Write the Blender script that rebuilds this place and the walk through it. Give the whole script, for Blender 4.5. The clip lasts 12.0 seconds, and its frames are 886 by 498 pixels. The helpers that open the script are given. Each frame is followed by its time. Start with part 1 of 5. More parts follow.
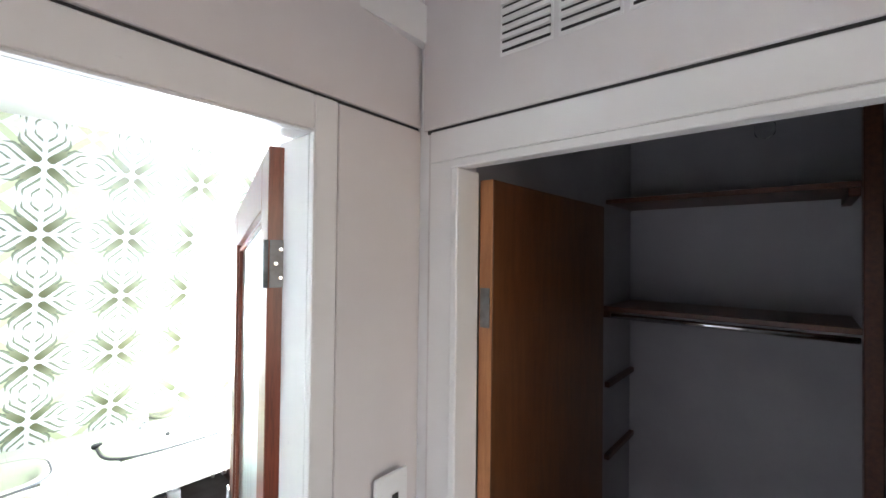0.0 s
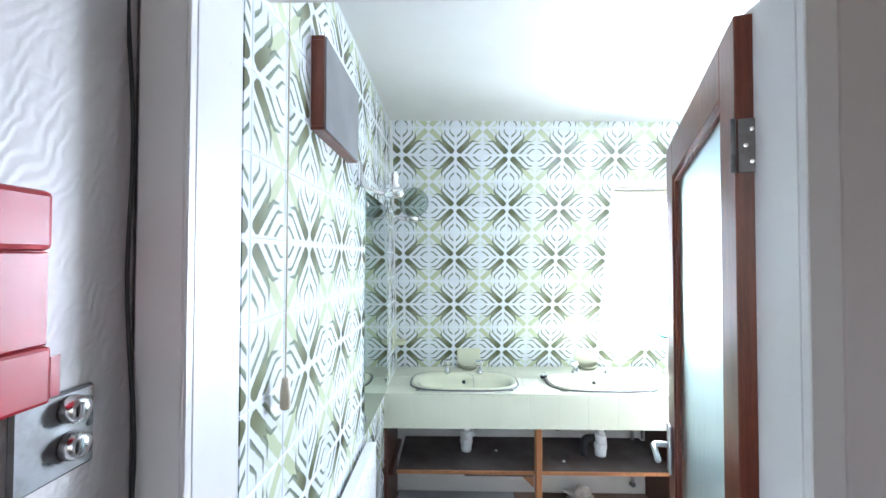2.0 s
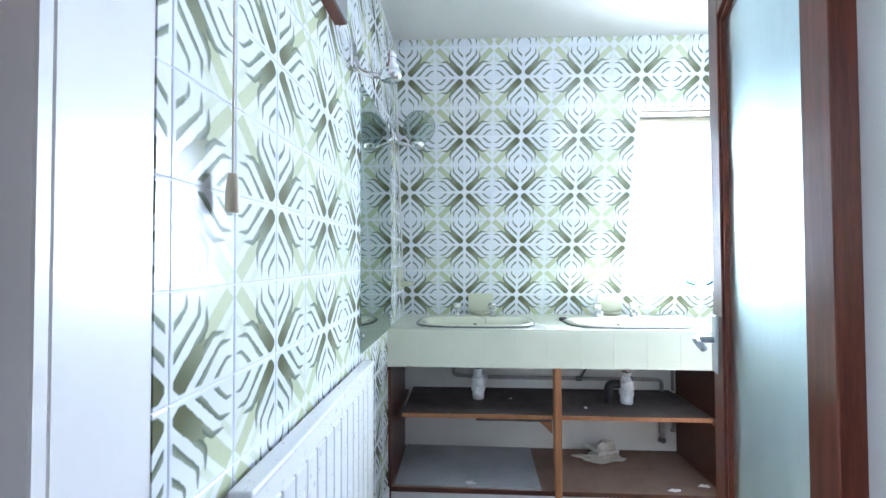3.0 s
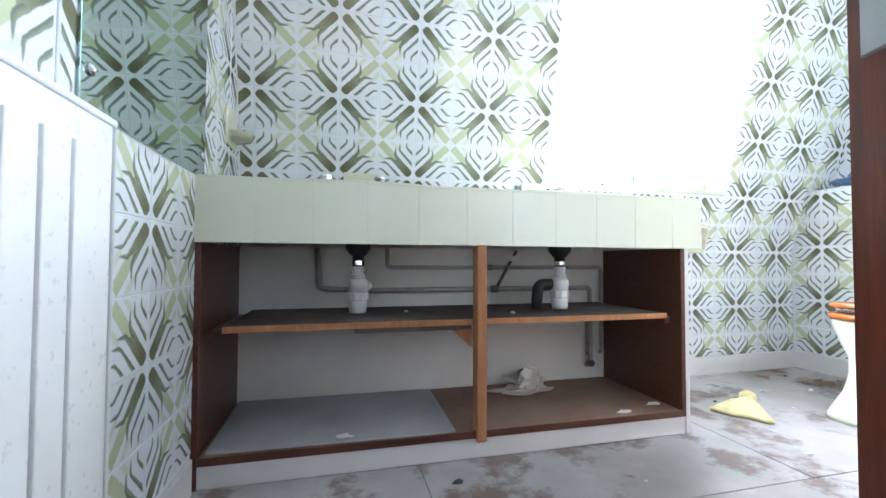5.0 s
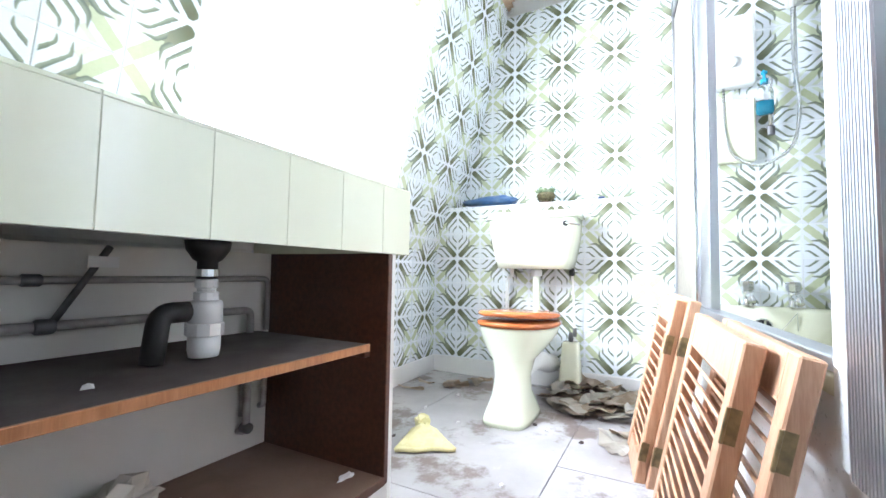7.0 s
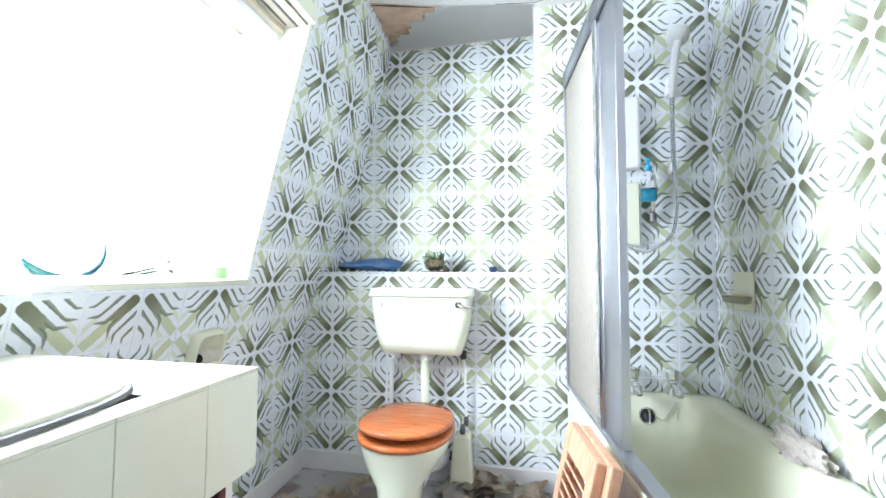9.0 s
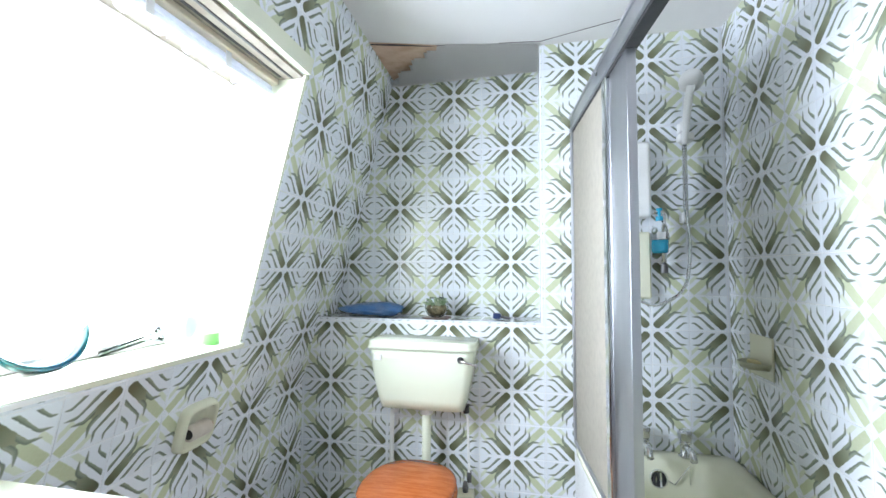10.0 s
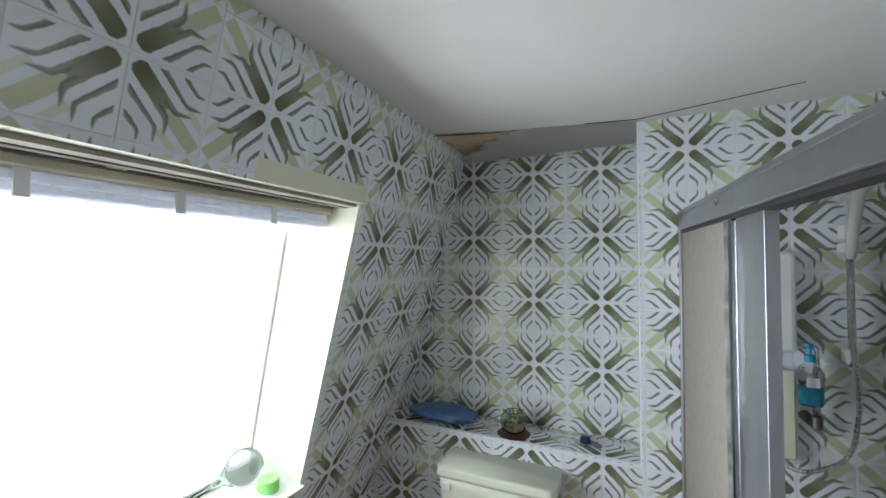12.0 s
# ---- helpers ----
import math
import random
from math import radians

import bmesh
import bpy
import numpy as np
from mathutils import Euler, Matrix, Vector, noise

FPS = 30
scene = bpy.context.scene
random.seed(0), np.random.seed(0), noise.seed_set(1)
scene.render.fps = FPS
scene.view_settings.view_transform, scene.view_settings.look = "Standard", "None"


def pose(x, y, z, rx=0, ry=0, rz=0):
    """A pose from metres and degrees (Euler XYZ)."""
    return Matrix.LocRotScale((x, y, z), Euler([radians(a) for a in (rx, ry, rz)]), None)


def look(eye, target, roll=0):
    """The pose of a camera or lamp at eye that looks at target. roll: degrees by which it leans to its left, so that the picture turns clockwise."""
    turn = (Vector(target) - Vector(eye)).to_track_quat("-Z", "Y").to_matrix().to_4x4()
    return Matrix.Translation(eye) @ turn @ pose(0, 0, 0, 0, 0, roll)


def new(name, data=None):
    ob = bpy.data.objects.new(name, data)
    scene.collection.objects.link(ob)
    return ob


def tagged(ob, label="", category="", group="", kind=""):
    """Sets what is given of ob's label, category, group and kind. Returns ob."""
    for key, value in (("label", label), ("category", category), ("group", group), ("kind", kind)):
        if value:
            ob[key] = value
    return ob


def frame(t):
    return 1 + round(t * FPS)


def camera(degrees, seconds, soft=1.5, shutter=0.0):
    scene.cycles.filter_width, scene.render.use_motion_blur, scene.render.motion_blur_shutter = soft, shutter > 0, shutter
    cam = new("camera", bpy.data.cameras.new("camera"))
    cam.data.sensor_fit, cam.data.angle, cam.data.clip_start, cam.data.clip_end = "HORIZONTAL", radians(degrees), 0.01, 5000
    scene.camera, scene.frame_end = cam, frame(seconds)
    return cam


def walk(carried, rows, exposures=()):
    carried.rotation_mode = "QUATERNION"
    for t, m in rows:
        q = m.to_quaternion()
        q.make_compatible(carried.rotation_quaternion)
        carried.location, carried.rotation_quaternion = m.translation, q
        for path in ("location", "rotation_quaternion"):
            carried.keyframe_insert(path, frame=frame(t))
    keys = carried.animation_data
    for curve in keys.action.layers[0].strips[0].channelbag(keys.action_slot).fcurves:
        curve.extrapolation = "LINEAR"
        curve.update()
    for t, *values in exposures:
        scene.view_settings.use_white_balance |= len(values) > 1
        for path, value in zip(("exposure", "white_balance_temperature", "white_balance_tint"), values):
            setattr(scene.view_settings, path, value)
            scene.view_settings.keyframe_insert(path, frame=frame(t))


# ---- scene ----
cam = camera(93.6, 12.0)
PATH = [
    (0, (0.47, -2.844, 1.783), (1.981, -1.534, 1.811), 0.7),
    (0.5, (0.33, -2.853, 1.763), (1.328, -1.12, 1.793), 0.1),
    (1, (0.298, -2.869, 1.717), (0.764, -0.925, 1.761), 0.0),
    (1.5, (0.315, -2.83, 1.63), (0.465, -0.837, 1.693), -0.2),
    (2, (0.355, -2.783, 1.55), (0.317, -0.783, 1.594), 0.1),
    (2.5, (0.385, -2.718, 1.389), (0.281, -0.721, 1.434), -0.0),
    (3, (0.395, -2.589, 1.181), (0.275, -0.593, 1.226), -0.2),
    (3.5, (0.392, -2.406, 0.916), (0.274, -0.41, 0.966), -0.5),
    (5.5, (0.378, -1.637, 0.602), (1.215, 0.178, 0.673), 0.7),
    (6, (0.477, -1.459, 0.592), (1.663, 0.149, 0.683), 0.8),
    (6.5, (0.564, -1.313, 0.589), (2.044, 0.028, 0.695), 0.8),
    (7, (0.663, -1.227, 0.615), (2.426, -0.289, 0.725), 1.0),
    (7.5, (0.741, -1.133, 0.689), (2.671, -0.624, 0.8), 0.6),
    (9.5, (0.982, -1.086, 1.142), (2.942, -0.7, 1.248), 0.2),
    (10, (1.001, -1.082, 1.261), (2.957, -0.678, 1.362), 0.2),
    (10.5, (1.003, -1.076, 1.413), (2.922, -0.521, 1.517), 0.2),
    (11, (1.002, -1.092, 1.592), (2.83, -0.286, 1.684), -0.0),
    (11.5, (1.057, -1.113, 1.743), (2.83, -0.192, 1.817), 0.1),
    (12, (1.215, -1.118, 1.789), (3.034, -0.288, 1.849), 0.1),
]
walk(cam, [(t, look(eye, target, roll)) for t, eye, target, roll in PATH],
     exposures=[(0, 1.85, 6600, 10), (0.5, 1.7, 6500, 10), (1, 1.42, 6400, 10), (1.5, 1.18, 6250, 10), (2, 0.95, 6100, 10), (2.5, 0.86, 5950, 10), (3.5, 0.56, 5800, 10), (5.5, 0.66, 6350, 13),
                (7.5, 0.52, 6350, 13), (9.5, -0.28, 6400, 12), (10.5, -0.80, 6500, 12), (11.5, -1.52, 6750, 13), (12, -1.82, 6800, 13)])

# ---- world and light ----
world = bpy.data.worlds.new("world")
scene.world = world
world.use_nodes = True
wn = world.node_tree
sky = wn.nodes.new("ShaderNodeTexSky")
sky.sky_type = 'NISHITA'
sky.sun_disc = False
sky.sun_elevation = radians(38)
sky.sun_rotation = radians(200)
wn.links.new(sky.outputs[0], wn.nodes["Background"].inputs[0])
wn.nodes["Background"].inputs[1].default_value = 0.12

sun = new("sun", bpy.data.lights.new("sun", 'SUN'))
sun.data.energy, sun.data.angle, sun.data.color = 1.0, radians(12), (1.0, 0.96, 0.9)
sun.matrix_world = look((-3, -8, 9), (0, 0, 0))


def area(name, eye, target, w, h, power, color=(1, 1, 1)):
    lamp = new(name, bpy.data.lights.new(name, 'AREA'))
    lamp.data.shape, lamp.data.size, lamp.data.size_y = 'RECTANGLE', w, h
    lamp.data.energy, lamp.data.color = power, color
    lamp.matrix_world = look(eye, target)
    return lamp


WIN_X0, WIN_X1 = 1.315, 2.385
area("window_daylight", (1.85, 0.31, 1.485), (1.85, -1.0, 1.485), 1.16, 1.08, 140, (0.76, 0.86, 1.0))
# Fill lamp added out of view to brighten the hall.
area("hall_fill_light", (0.86, -4.42, 1.6), (0.78, -3.0, 1.6), 0.36, 1.2, 1.4, (0.95, 0.91, 1.0))


# ---- materials ----
def shader(name):
    m = bpy.data.materials.new(name)
    m.use_nodes = True
    nt = m.node_tree
    return m, nt, nt.nodes["Principled BSDF"]


def put(nt, sock, value):
    if hasattr(value, "is_output"):
        nt.links.new(value, sock)
    else:
        sock.default_value = value


def mth(nt, op, a, b=0.0, c=0.0):
    n = nt.nodes.new("ShaderNodeMath")
    n.operation = op
    put(nt, n.inputs[0], a)
    put(nt, n.inputs[1], b)
    put(nt, n.inputs[2], c)
    return n.outputs[0]


def mix(nt, fac, a, b):
    n = nt.nodes.new("ShaderNodeMix")
    n.data_type = 'RGBA'
    put(nt, n.inputs[0], fac)
    put(nt, n.inputs[6], a)
    put(nt, n.inputs[7], b)
    return n.outputs[2]


def noise_tex(nt, scale, detail=4.0, coord="Object", stretch=(1, 1, 1), rough=0.55):
    tc = nt.nodes.new("ShaderNodeTexCoord")
    mp = nt.nodes.new("ShaderNodeMapping")
    mp.inputs["Scale"].default_value = stretch
    nt.links.new(tc.outputs[coord], mp.inputs[0])
    n = nt.nodes.new("ShaderNodeTexNoise")
    n.inputs["Scale"].default_value = scale
    n.inputs["Detail"].default_value = detail
    n.inputs["Roughness"].default_value = rough
    nt.links.new(mp.outputs[0], n.inputs["Vector"])
    return n.outputs["Fac"]


def ramp(nt, fac, lo, hi):
    n = nt.nodes.new("ShaderNodeMapRange")
    n.interpolation_type = 'SMOOTHSTEP'
    put(nt, n.inputs["Value"], fac)
    n.inputs["From Min"].default_value, n.inputs["From Max"].default_value = lo, hi
    return n.outputs["Result"]


def bump(nt, b, height, strength, dist=0.002):
    n = nt.nodes.new("ShaderNodeBump")
    n.inputs["Strength"].default_value, n.inputs["Distance"].default_value = strength, dist
    nt.links.new(height, n.inputs["Height"])
    nt.links.new(n.outputs[0], b.inputs["Normal"])


def rgb(r, g, b):
    return (r, g, b, 1.0)


def plain(name, col, col2=None, rough=0.5, metal=0.0, scale=8.0, fine=120.0, bumps=0.15, stretch=(1, 1, 1), dist=0.001, lo=0.35, hi=0.7):
    """Two tones blended by a coarse noise, with fine relief."""
    m, nt, b = shader(name)
    col2 = col2 or tuple(c * 0.86 for c in col)
    f = ramp(nt, noise_tex(nt, scale, 5, stretch=stretch), lo, hi)
    put(nt, b.inputs["Base Color"], mix(nt, f, rgb(*col), rgb(*col2)))
    fine_n = noise_tex(nt, fine, 3, stretch=stretch)
    put(nt, b.inputs["Roughness"], mth(nt, 'MULTIPLY_ADD', fine_n, 0.18, rough - 0.09))
    b.inputs["Metallic"].default_value = metal
    if bumps:
        bump(nt, b, fine_n, bumps, dist)
    return m


def wood(name, dark, light, rough=0.45, axis=(1, 14, 14), scale=5.0):
    m, nt, b = shader(name)
    n1 = noise_tex(nt, scale, 6, stretch=axis)
    n2 = noise_tex(nt, scale * 6, 4, stretch=axis)
    f = mth(nt, 'MULTIPLY_ADD', n2, 0.4, mth(nt, 'MULTIPLY', n1, 0.7))
    put(nt, b.inputs["Base Color"], mix(nt, ramp(nt, f, 0.35, 0.75), rgb(*light), rgb(*dark)))
    b.inputs["Roughness"].default_value = rough
    bump(nt, b, n2, 0.12, 0.001)
    return m


def tile_pattern():
    """White glazed tile with an olive and lime leaf figure, mirrored about the tile's diagonal."""
    m, nt, b = shader("patterned_tile")
    uv = nt.nodes.new("ShaderNodeTexCoord")
    sep = nt.nodes.new("ShaderNodeSeparateXYZ")
    nt.links.new(uv.outputs["UV"], sep.inputs[0])
    wob = mth(nt, 'MULTIPLY', mth(nt, 'SUBTRACT', noise_tex(nt, 9, 2, "UV"), 0.5), 0.02)
    x = mth(nt, 'ADD', sep.outputs[0], wob)
    y = mth(nt, 'SUBTRACT', sep.outputs[1], wob)
    a, c = mth(nt, 'MAXIMUM', x, y), mth(nt, 'MINIMUM', x, y)
    along = mth(nt, 'ADD', a, c)
    off = mth(nt, 'SUBTRACT', a, c)
    soft = 0.016

    def inside(v, edge):
        return mth(nt, 'SUBTRACT', 1.0, ramp(nt, v, edge - soft, edge + soft))

    def beyond(v, edge):
        return ramp(nt, v, edge - soft, edge + soft)

    def both(p, q):
        return mth(nt, 'MULTIPLY', p, q)

    white = rgb(0.80, 0.83, 0.87)
    dark, dark2 = rgb(0.135, 0.142, 0.080), rgb(0.30, 0.315, 0.215)
    lime, lime2 = rgb(0.50, 0.54, 0.34), rgb(0.60, 0.64, 0.45)
    leaf, leaf2 = rgb(0.135, 0.16, 0.12), rgb(0.30, 0.335, 0.255)
    brush = noise_tex(nt, 14, 3, "UV", (1, 1, 1))
    rim = beyond(c, 0.05)
    col = white
    lite = both(inside(off, 0.135), both(beyond(along, 0.95), inside(along, 1.84)))
    flank = both(both(beyond(off, 0.27), inside(off, 0.40)), both(beyond(along, 1.22), inside(a, 0.965)))
    col = mix(nt, mth(nt, 'MULTIPLY', flank, 0.75), col, mix(nt, brush, lime2, rgb(0.68, 0.72, 0.55)))
    col = mix(nt, lite, col, mix(nt, brush, lime, lime2))
    bar = both(both(inside(off, 0.150), rim), both(beyond(along, 0.175), inside(mth(nt, 'SUBTRACT', along, off), 0.98)))
    col = mix(nt, bar, col, mix(nt, ramp(nt, along, 0.25, 1.15), dark, dark2))
    for start, high, wide, stop, first in ((0.085, 0.51, 0.082, 0.83, 0.46), (0.345, 0.40, 0.066, 0.95, 0.0), (0.63, 0.215, 0.060, 0.97, 0.0)):
        run = mth(nt, 'SUBTRACT', a, start)
        curve = mth(nt, 'SMOOTH_MIN', run, high, 0.07)
        d = mth(nt, 'SUBTRACT', c, curve)
        left = mth(nt, 'MAXIMUM', mth(nt, 'MULTIPLY', mth(nt, 'SUBTRACT', stop, a), 1.0 / (stop - start)), 0.0)
        taper = mth(nt, 'MULTIPLY', wide, mth(nt, 'POWER', left, 0.5))
        e = mth(nt, 'SUBTRACT', mth(nt, 'ABSOLUTE', d), taper)
        s = both(both(inside(e, -0.008), rim), both(beyond(a, max(first, start)), inside(a, stop - 0.01)))
        tone = mix(nt, ramp(nt, d, -0.05, 0.05), leaf2, leaf)
        col = mix(nt, s, col, tone)
    info = nt.nodes.new("ShaderNodeObjectInfo")
    tint = mth(nt, 'MULTIPLY_ADD', info.outputs["Random"], 0.08, 0.94)
    hsv = nt.nodes.new("ShaderNodeHueSaturation")
    put(nt, hsv.inputs["Color"], col)
    put(nt, hsv.inputs["Value"], tint)
    grime = ramp(nt, noise_tex(nt, 2.6, 5), 0.55, 0.85)
    put(nt, b.inputs["Base Color"], mix(nt, mth(nt, 'MULTIPLY', grime, 0.16), hsv.outputs[0], rgb(0.62, 0.60, 0.50)))
    put(nt, b.inputs["Roughness"], mth(nt, 'MULTIPLY_ADD', noise_tex(nt, 30, 3), 0.12, 0.09))
    bump(nt, b, noise_tex(nt, 9, 2), 0.10, 0.002)
    return m


M_TILE = tile_pattern()
M_CREAM_GROUT = plain("cream_grout", (0.70, 0.70, 0.55), (0.62, 0.62, 0.48), 0.8, scale=5, fine=260)
M_GROUT = plain("grout", (0.86, 0.86, 0.86), (0.79, 0.78, 0.76), 0.9, scale=5, fine=260)
M_CREAM_TILE = plain("cream_glazed_tile", (0.76, 0.77, 0.62), (0.73, 0.74, 0.59), 0.16, scale=3, fine=40, bumps=0.05)
M_PLASTER = plain("white_plaster", (0.78, 0.76, 0.71), (0.71, 0.69, 0.63), 0.85, scale=1.6, fine=70, bumps=0.2)
M_CEIL = plain("ceiling_paint", (0.74, 0.73, 0.71), (0.66, 0.65, 0.62), 0.9, scale=0.9, fine=45, bumps=0.12)
M_PAINT = plain("white_gloss_paint", (0.77, 0.75, 0.74), (0.71, 0.69, 0.67), 0.32, scale=2.5, fine=55, bumps=0.06)
M_HALL = plain("hall_paint", (0.67, 0.63, 0.62), (0.62, 0.58, 0.57), 0.6, scale=1.4, fine=80, bumps=0.12)
M_DARKWOOD = wood("mahogany_board", (0.055, 0.017, 0.008), (0.115, 0.036, 0.017), 0.38)
M_PINE = wood("orange_pine", (0.30, 0.115, 0.042), (0.42, 0.18, 0.07), 0.42, (14, 14, 1))
M_LOUVRE = wood("shutter_pine", (0.44, 0.23, 0.13), (0.60, 0.36, 0.23), 0.42, (14, 14, 1.4))
M_DOORWOOD = wood("red_brown_varnish", (0.10, 0.022, 0.011), (0.19, 0.045, 0.022), 0.3, (16, 16, 1))
# Leaf tone lowered for the shade the open cupboard door stands in.
M_CUPDOOR = wood("shaded_brown_veneer", (0.075, 0.027, 0.009), (0.13, 0.047, 0.015), 0.35, (10, 10, 1))
M_SEAT = wood("varnished_seat", (0.36, 0.085, 0.022), (0.52, 0.16, 0.045), 0.16, (14, 2, 14))
M_SHELF = plain("dusty_shelf", (0.075, 0.055, 0.050), (0.12, 0.10, 0.095), 0.8, scale=6, fine=180)
M_BOTTOM = plain("scuffed_brown_board", (0.17, 0.095, 0.062), (0.24, 0.155, 0.115), 0.6, scale=5, fine=150)
M_HEADBOARD = plain("bare_brown_board", (0.30, 0.27, 0.22), (0.20, 0.17, 0.13), 0.8, scale=5, fine=150)
M_GREYBOARD = plain("grey_board", (0.42, 0.42, 0.43), (0.33, 0.33, 0.34), 0.6, scale=4, fine=120)
M_CHROME = plain("chrome", (0.78, 0.79, 0.80), (0.70, 0.71, 0.72), 0.14, 1.0, scale=20, fine=200, bumps=0)
M_ALU = plain("brushed_aluminium", (0.56, 0.57, 0.60), (0.49, 0.50, 0.53), 0.34, 1.0, scale=6, fine=90, bumps=0.05, stretch=(1, 1, 0.1))
M_STEEL = plain("dull_steel", (0.22, 0.22, 0.225), (0.16, 0.155, 0.15), 0.55, 1.0, scale=30, fine=200)
M_TARNISH = plain("tarnished_brass", (0.34, 0.25, 0.13), (0.20, 0.15, 0.09), 0.5, 1.0, scale=40, fine=200)
M_PIPE = plain("painted_pipe", (0.40, 0.38, 0.36), (0.30, 0.27, 0.25), 0.55, 0.2, scale=25, fine=200)
M_WHITEP = plain("white_plastic", (0.80, 0.80, 0.79), (0.75, 0.75, 0.73), 0.3, scale=10, fine=100, bumps=0.02)
M_BLACK = plain("black_rubber", (0.018, 0.018, 0.019), (0.03, 0.03, 0.03), 0.5, scale=20, fine=200)
M_CERAMIC = plain("pale_primrose_ceramic", (0.75, 0.75, 0.58), (0.72, 0.72, 0.55), 0.09, scale=3, fine=20, bumps=0.02)
M_TOILET = plain("pale_green_ceramic", (0.74, 0.77, 0.62), (0.71, 0.74, 0.59), 0.08, scale=3, fine=20, bumps=0.02)
M_RAD = plain("radiator_enamel", (0.80, 0.80, 0.80), (0.76, 0.76, 0.75), 0.3, scale=3, fine=60, bumps=0.04)
M_RED = plain("red_plastic", (0.33, 0.005, 0.014), (0.28, 0.004, 0.012), 0.42, scale=8, fine=80, bumps=0.03)
M_PAPER = plain("crumpled_paper", (0.66, 0.62, 0.55), (0.54, 0.48, 0.40), 0.9, scale=9, fine=160)
M_DEBRIS = plain("torn_wallpaper", (0.56, 0.47, 0.37), (0.34, 0.25, 0.17), 0.9, scale=11, fine=160)
M_YELLOW = plain("yellow_wool", (0.76, 0.69, 0.38), (0.68, 0.60, 0.30), 0.95, scale=30, fine=300, bumps=0.5, dist=0.003)
M_BLUE = plain("blue_plastic_bag", (0.05, 0.14, 0.34), (0.12, 0.20, 0.33), 0.3, scale=12, fine=60, bumps=0.3, dist=0.004)
M_NAVY = plain("navy_plastic", (0.015, 0.03, 0.10), (0.02, 0.04, 0.12), 0.35)
M_GREEN = plain("green_wax", (0.22, 0.62, 0.16), (0.19, 0.55, 0.13), 0.4)
M_PLANT = plain("succulent_leaf", (0.18, 0.28, 0.12), (0.42, 0.48, 0.32), 0.5, scale=40)
M_SOIL = plain("pebbles_and_soil", (0.34, 0.28, 0.16), (0.12, 0.10, 0.05), 0.9, scale=60)
M_BEIGE = plain("beige_plastic", (0.66, 0.58, 0.44), (0.60, 0.53, 0.40), 0.4)
M_BROWNPATCH = plain("bare_board", (0.60, 0.44, 0.33), (0.46, 0.31, 0.21), 0.9, scale=14)
M_BLUESOAP = plain("blue_liquid_soap", (0.03, 0.38, 0.58), (0.03, 0.33, 0.52), 0.15)
M_TURQ = plain("turquoise_glass", (0.0, 0.045, 0.042), (0.0, 0.02, 0.04), 0.05, scale=14)
M_GREYSLAB = plain("grey_fabric_panel", (0.20, 0.195, 0.20), (0.16, 0.155, 0.16), 0.8, scale=4, fine=300)
M_SHAG = plain("shaggy_wool", (0.55, 0.50, 0.44), (0.44, 0.40, 0.35), 0.95, scale=30, fine=300)
# Plaster grey deepened so the cupboard's shade sits in the colour.
M_CUPWALL = plain("shade_greyed_plaster", (0.36, 0.35, 0.37), (0.30, 0.29, 0.31), 0.9, scale=2, fine=80)


def floor_material():
    m, nt, b = shader("stained_floor_sheet")
    base = mix(nt, ramp(nt, noise_tex(nt, 2.2, 6), 0.35, 0.7), rgb(0.46, 0.44, 0.44), rgb(0.33, 0.305, 0.30))
    stain = ramp(nt, noise_tex(nt, 3.1, 7, rough=0.65), 0.51, 0.60)
    col = mix(nt, mth(nt, 'MULTIPLY', stain, 0.85), base, rgb(0.16, 0.115, 0.09))
    dust = ramp(nt, noise_tex(nt, 7, 8, stretch=(1, 1.3, 1), rough=0.7), 0.58, 0.7)
    col = mix(nt, mth(nt, 'MULTIPLY', dust, 0.6), col, rgb(0.55, 0.53, 0.52))
    put(nt, b.inputs["Base Color"], col)
    put(nt, b.inputs["Roughness"], mth(nt, 'MULTIPLY_ADD', noise_tex(nt, 5, 5), 0.5, 0.25))
    bump(nt, b, noise_tex(nt, 60, 5), 0.25, 0.002)
    return m


def anaglypta():
    """Cream-white paper embossed with combed swirls."""
    m, nt, b = shader("embossed_wallpaper")
    b.inputs["Base Color"].default_value = rgb(0.60, 0.565, 0.555)
    b.inputs["Roughness"].default_value = 0.5
    tc = nt.nodes.new("ShaderNodeTexCoord")
    w = nt.nodes.new("ShaderNodeTexWave")
    w.wave_type = 'RINGS'
    w.inputs["Scale"].default_value = 22.0
    w.inputs["Distortion"].default_value = 9.0
    w.inputs["Detail"].default_value = 1.5
    w.inputs["Detail Scale"].default_value = 1.2
    nt.links.new(tc.outputs["Object"], w.inputs["Vector"])
    bump(nt, b, w.outputs["Fac"], 0.28, 0.002)
    return m


def mirror_material():
    m, nt, b = shader("tinted_mirror")
    b.inputs["Base Color"].default_value = rgb(0.50, 0.60, 0.56)
    b.inputs["Metallic"].default_value, b.inputs["Roughness"].default_value = 1.0, 0.02
    return m


def glass(name, col, rough=0.0, ior=1.45, bumps=0.0):
    m, nt, b = shader(name)
    b.inputs["Base Color"].default_value = rgb(*col)
    b.inputs["Transmission Weight"].default_value = 1.0
    b.inputs["Roughness"].default_value, b.inputs["IOR"].default_value = rough, ior
    if bumps:
        bump(nt, b, noise_tex(nt, 10, 4, stretch=(1, 1, 0.25)), bumps, 0.01)
    return m


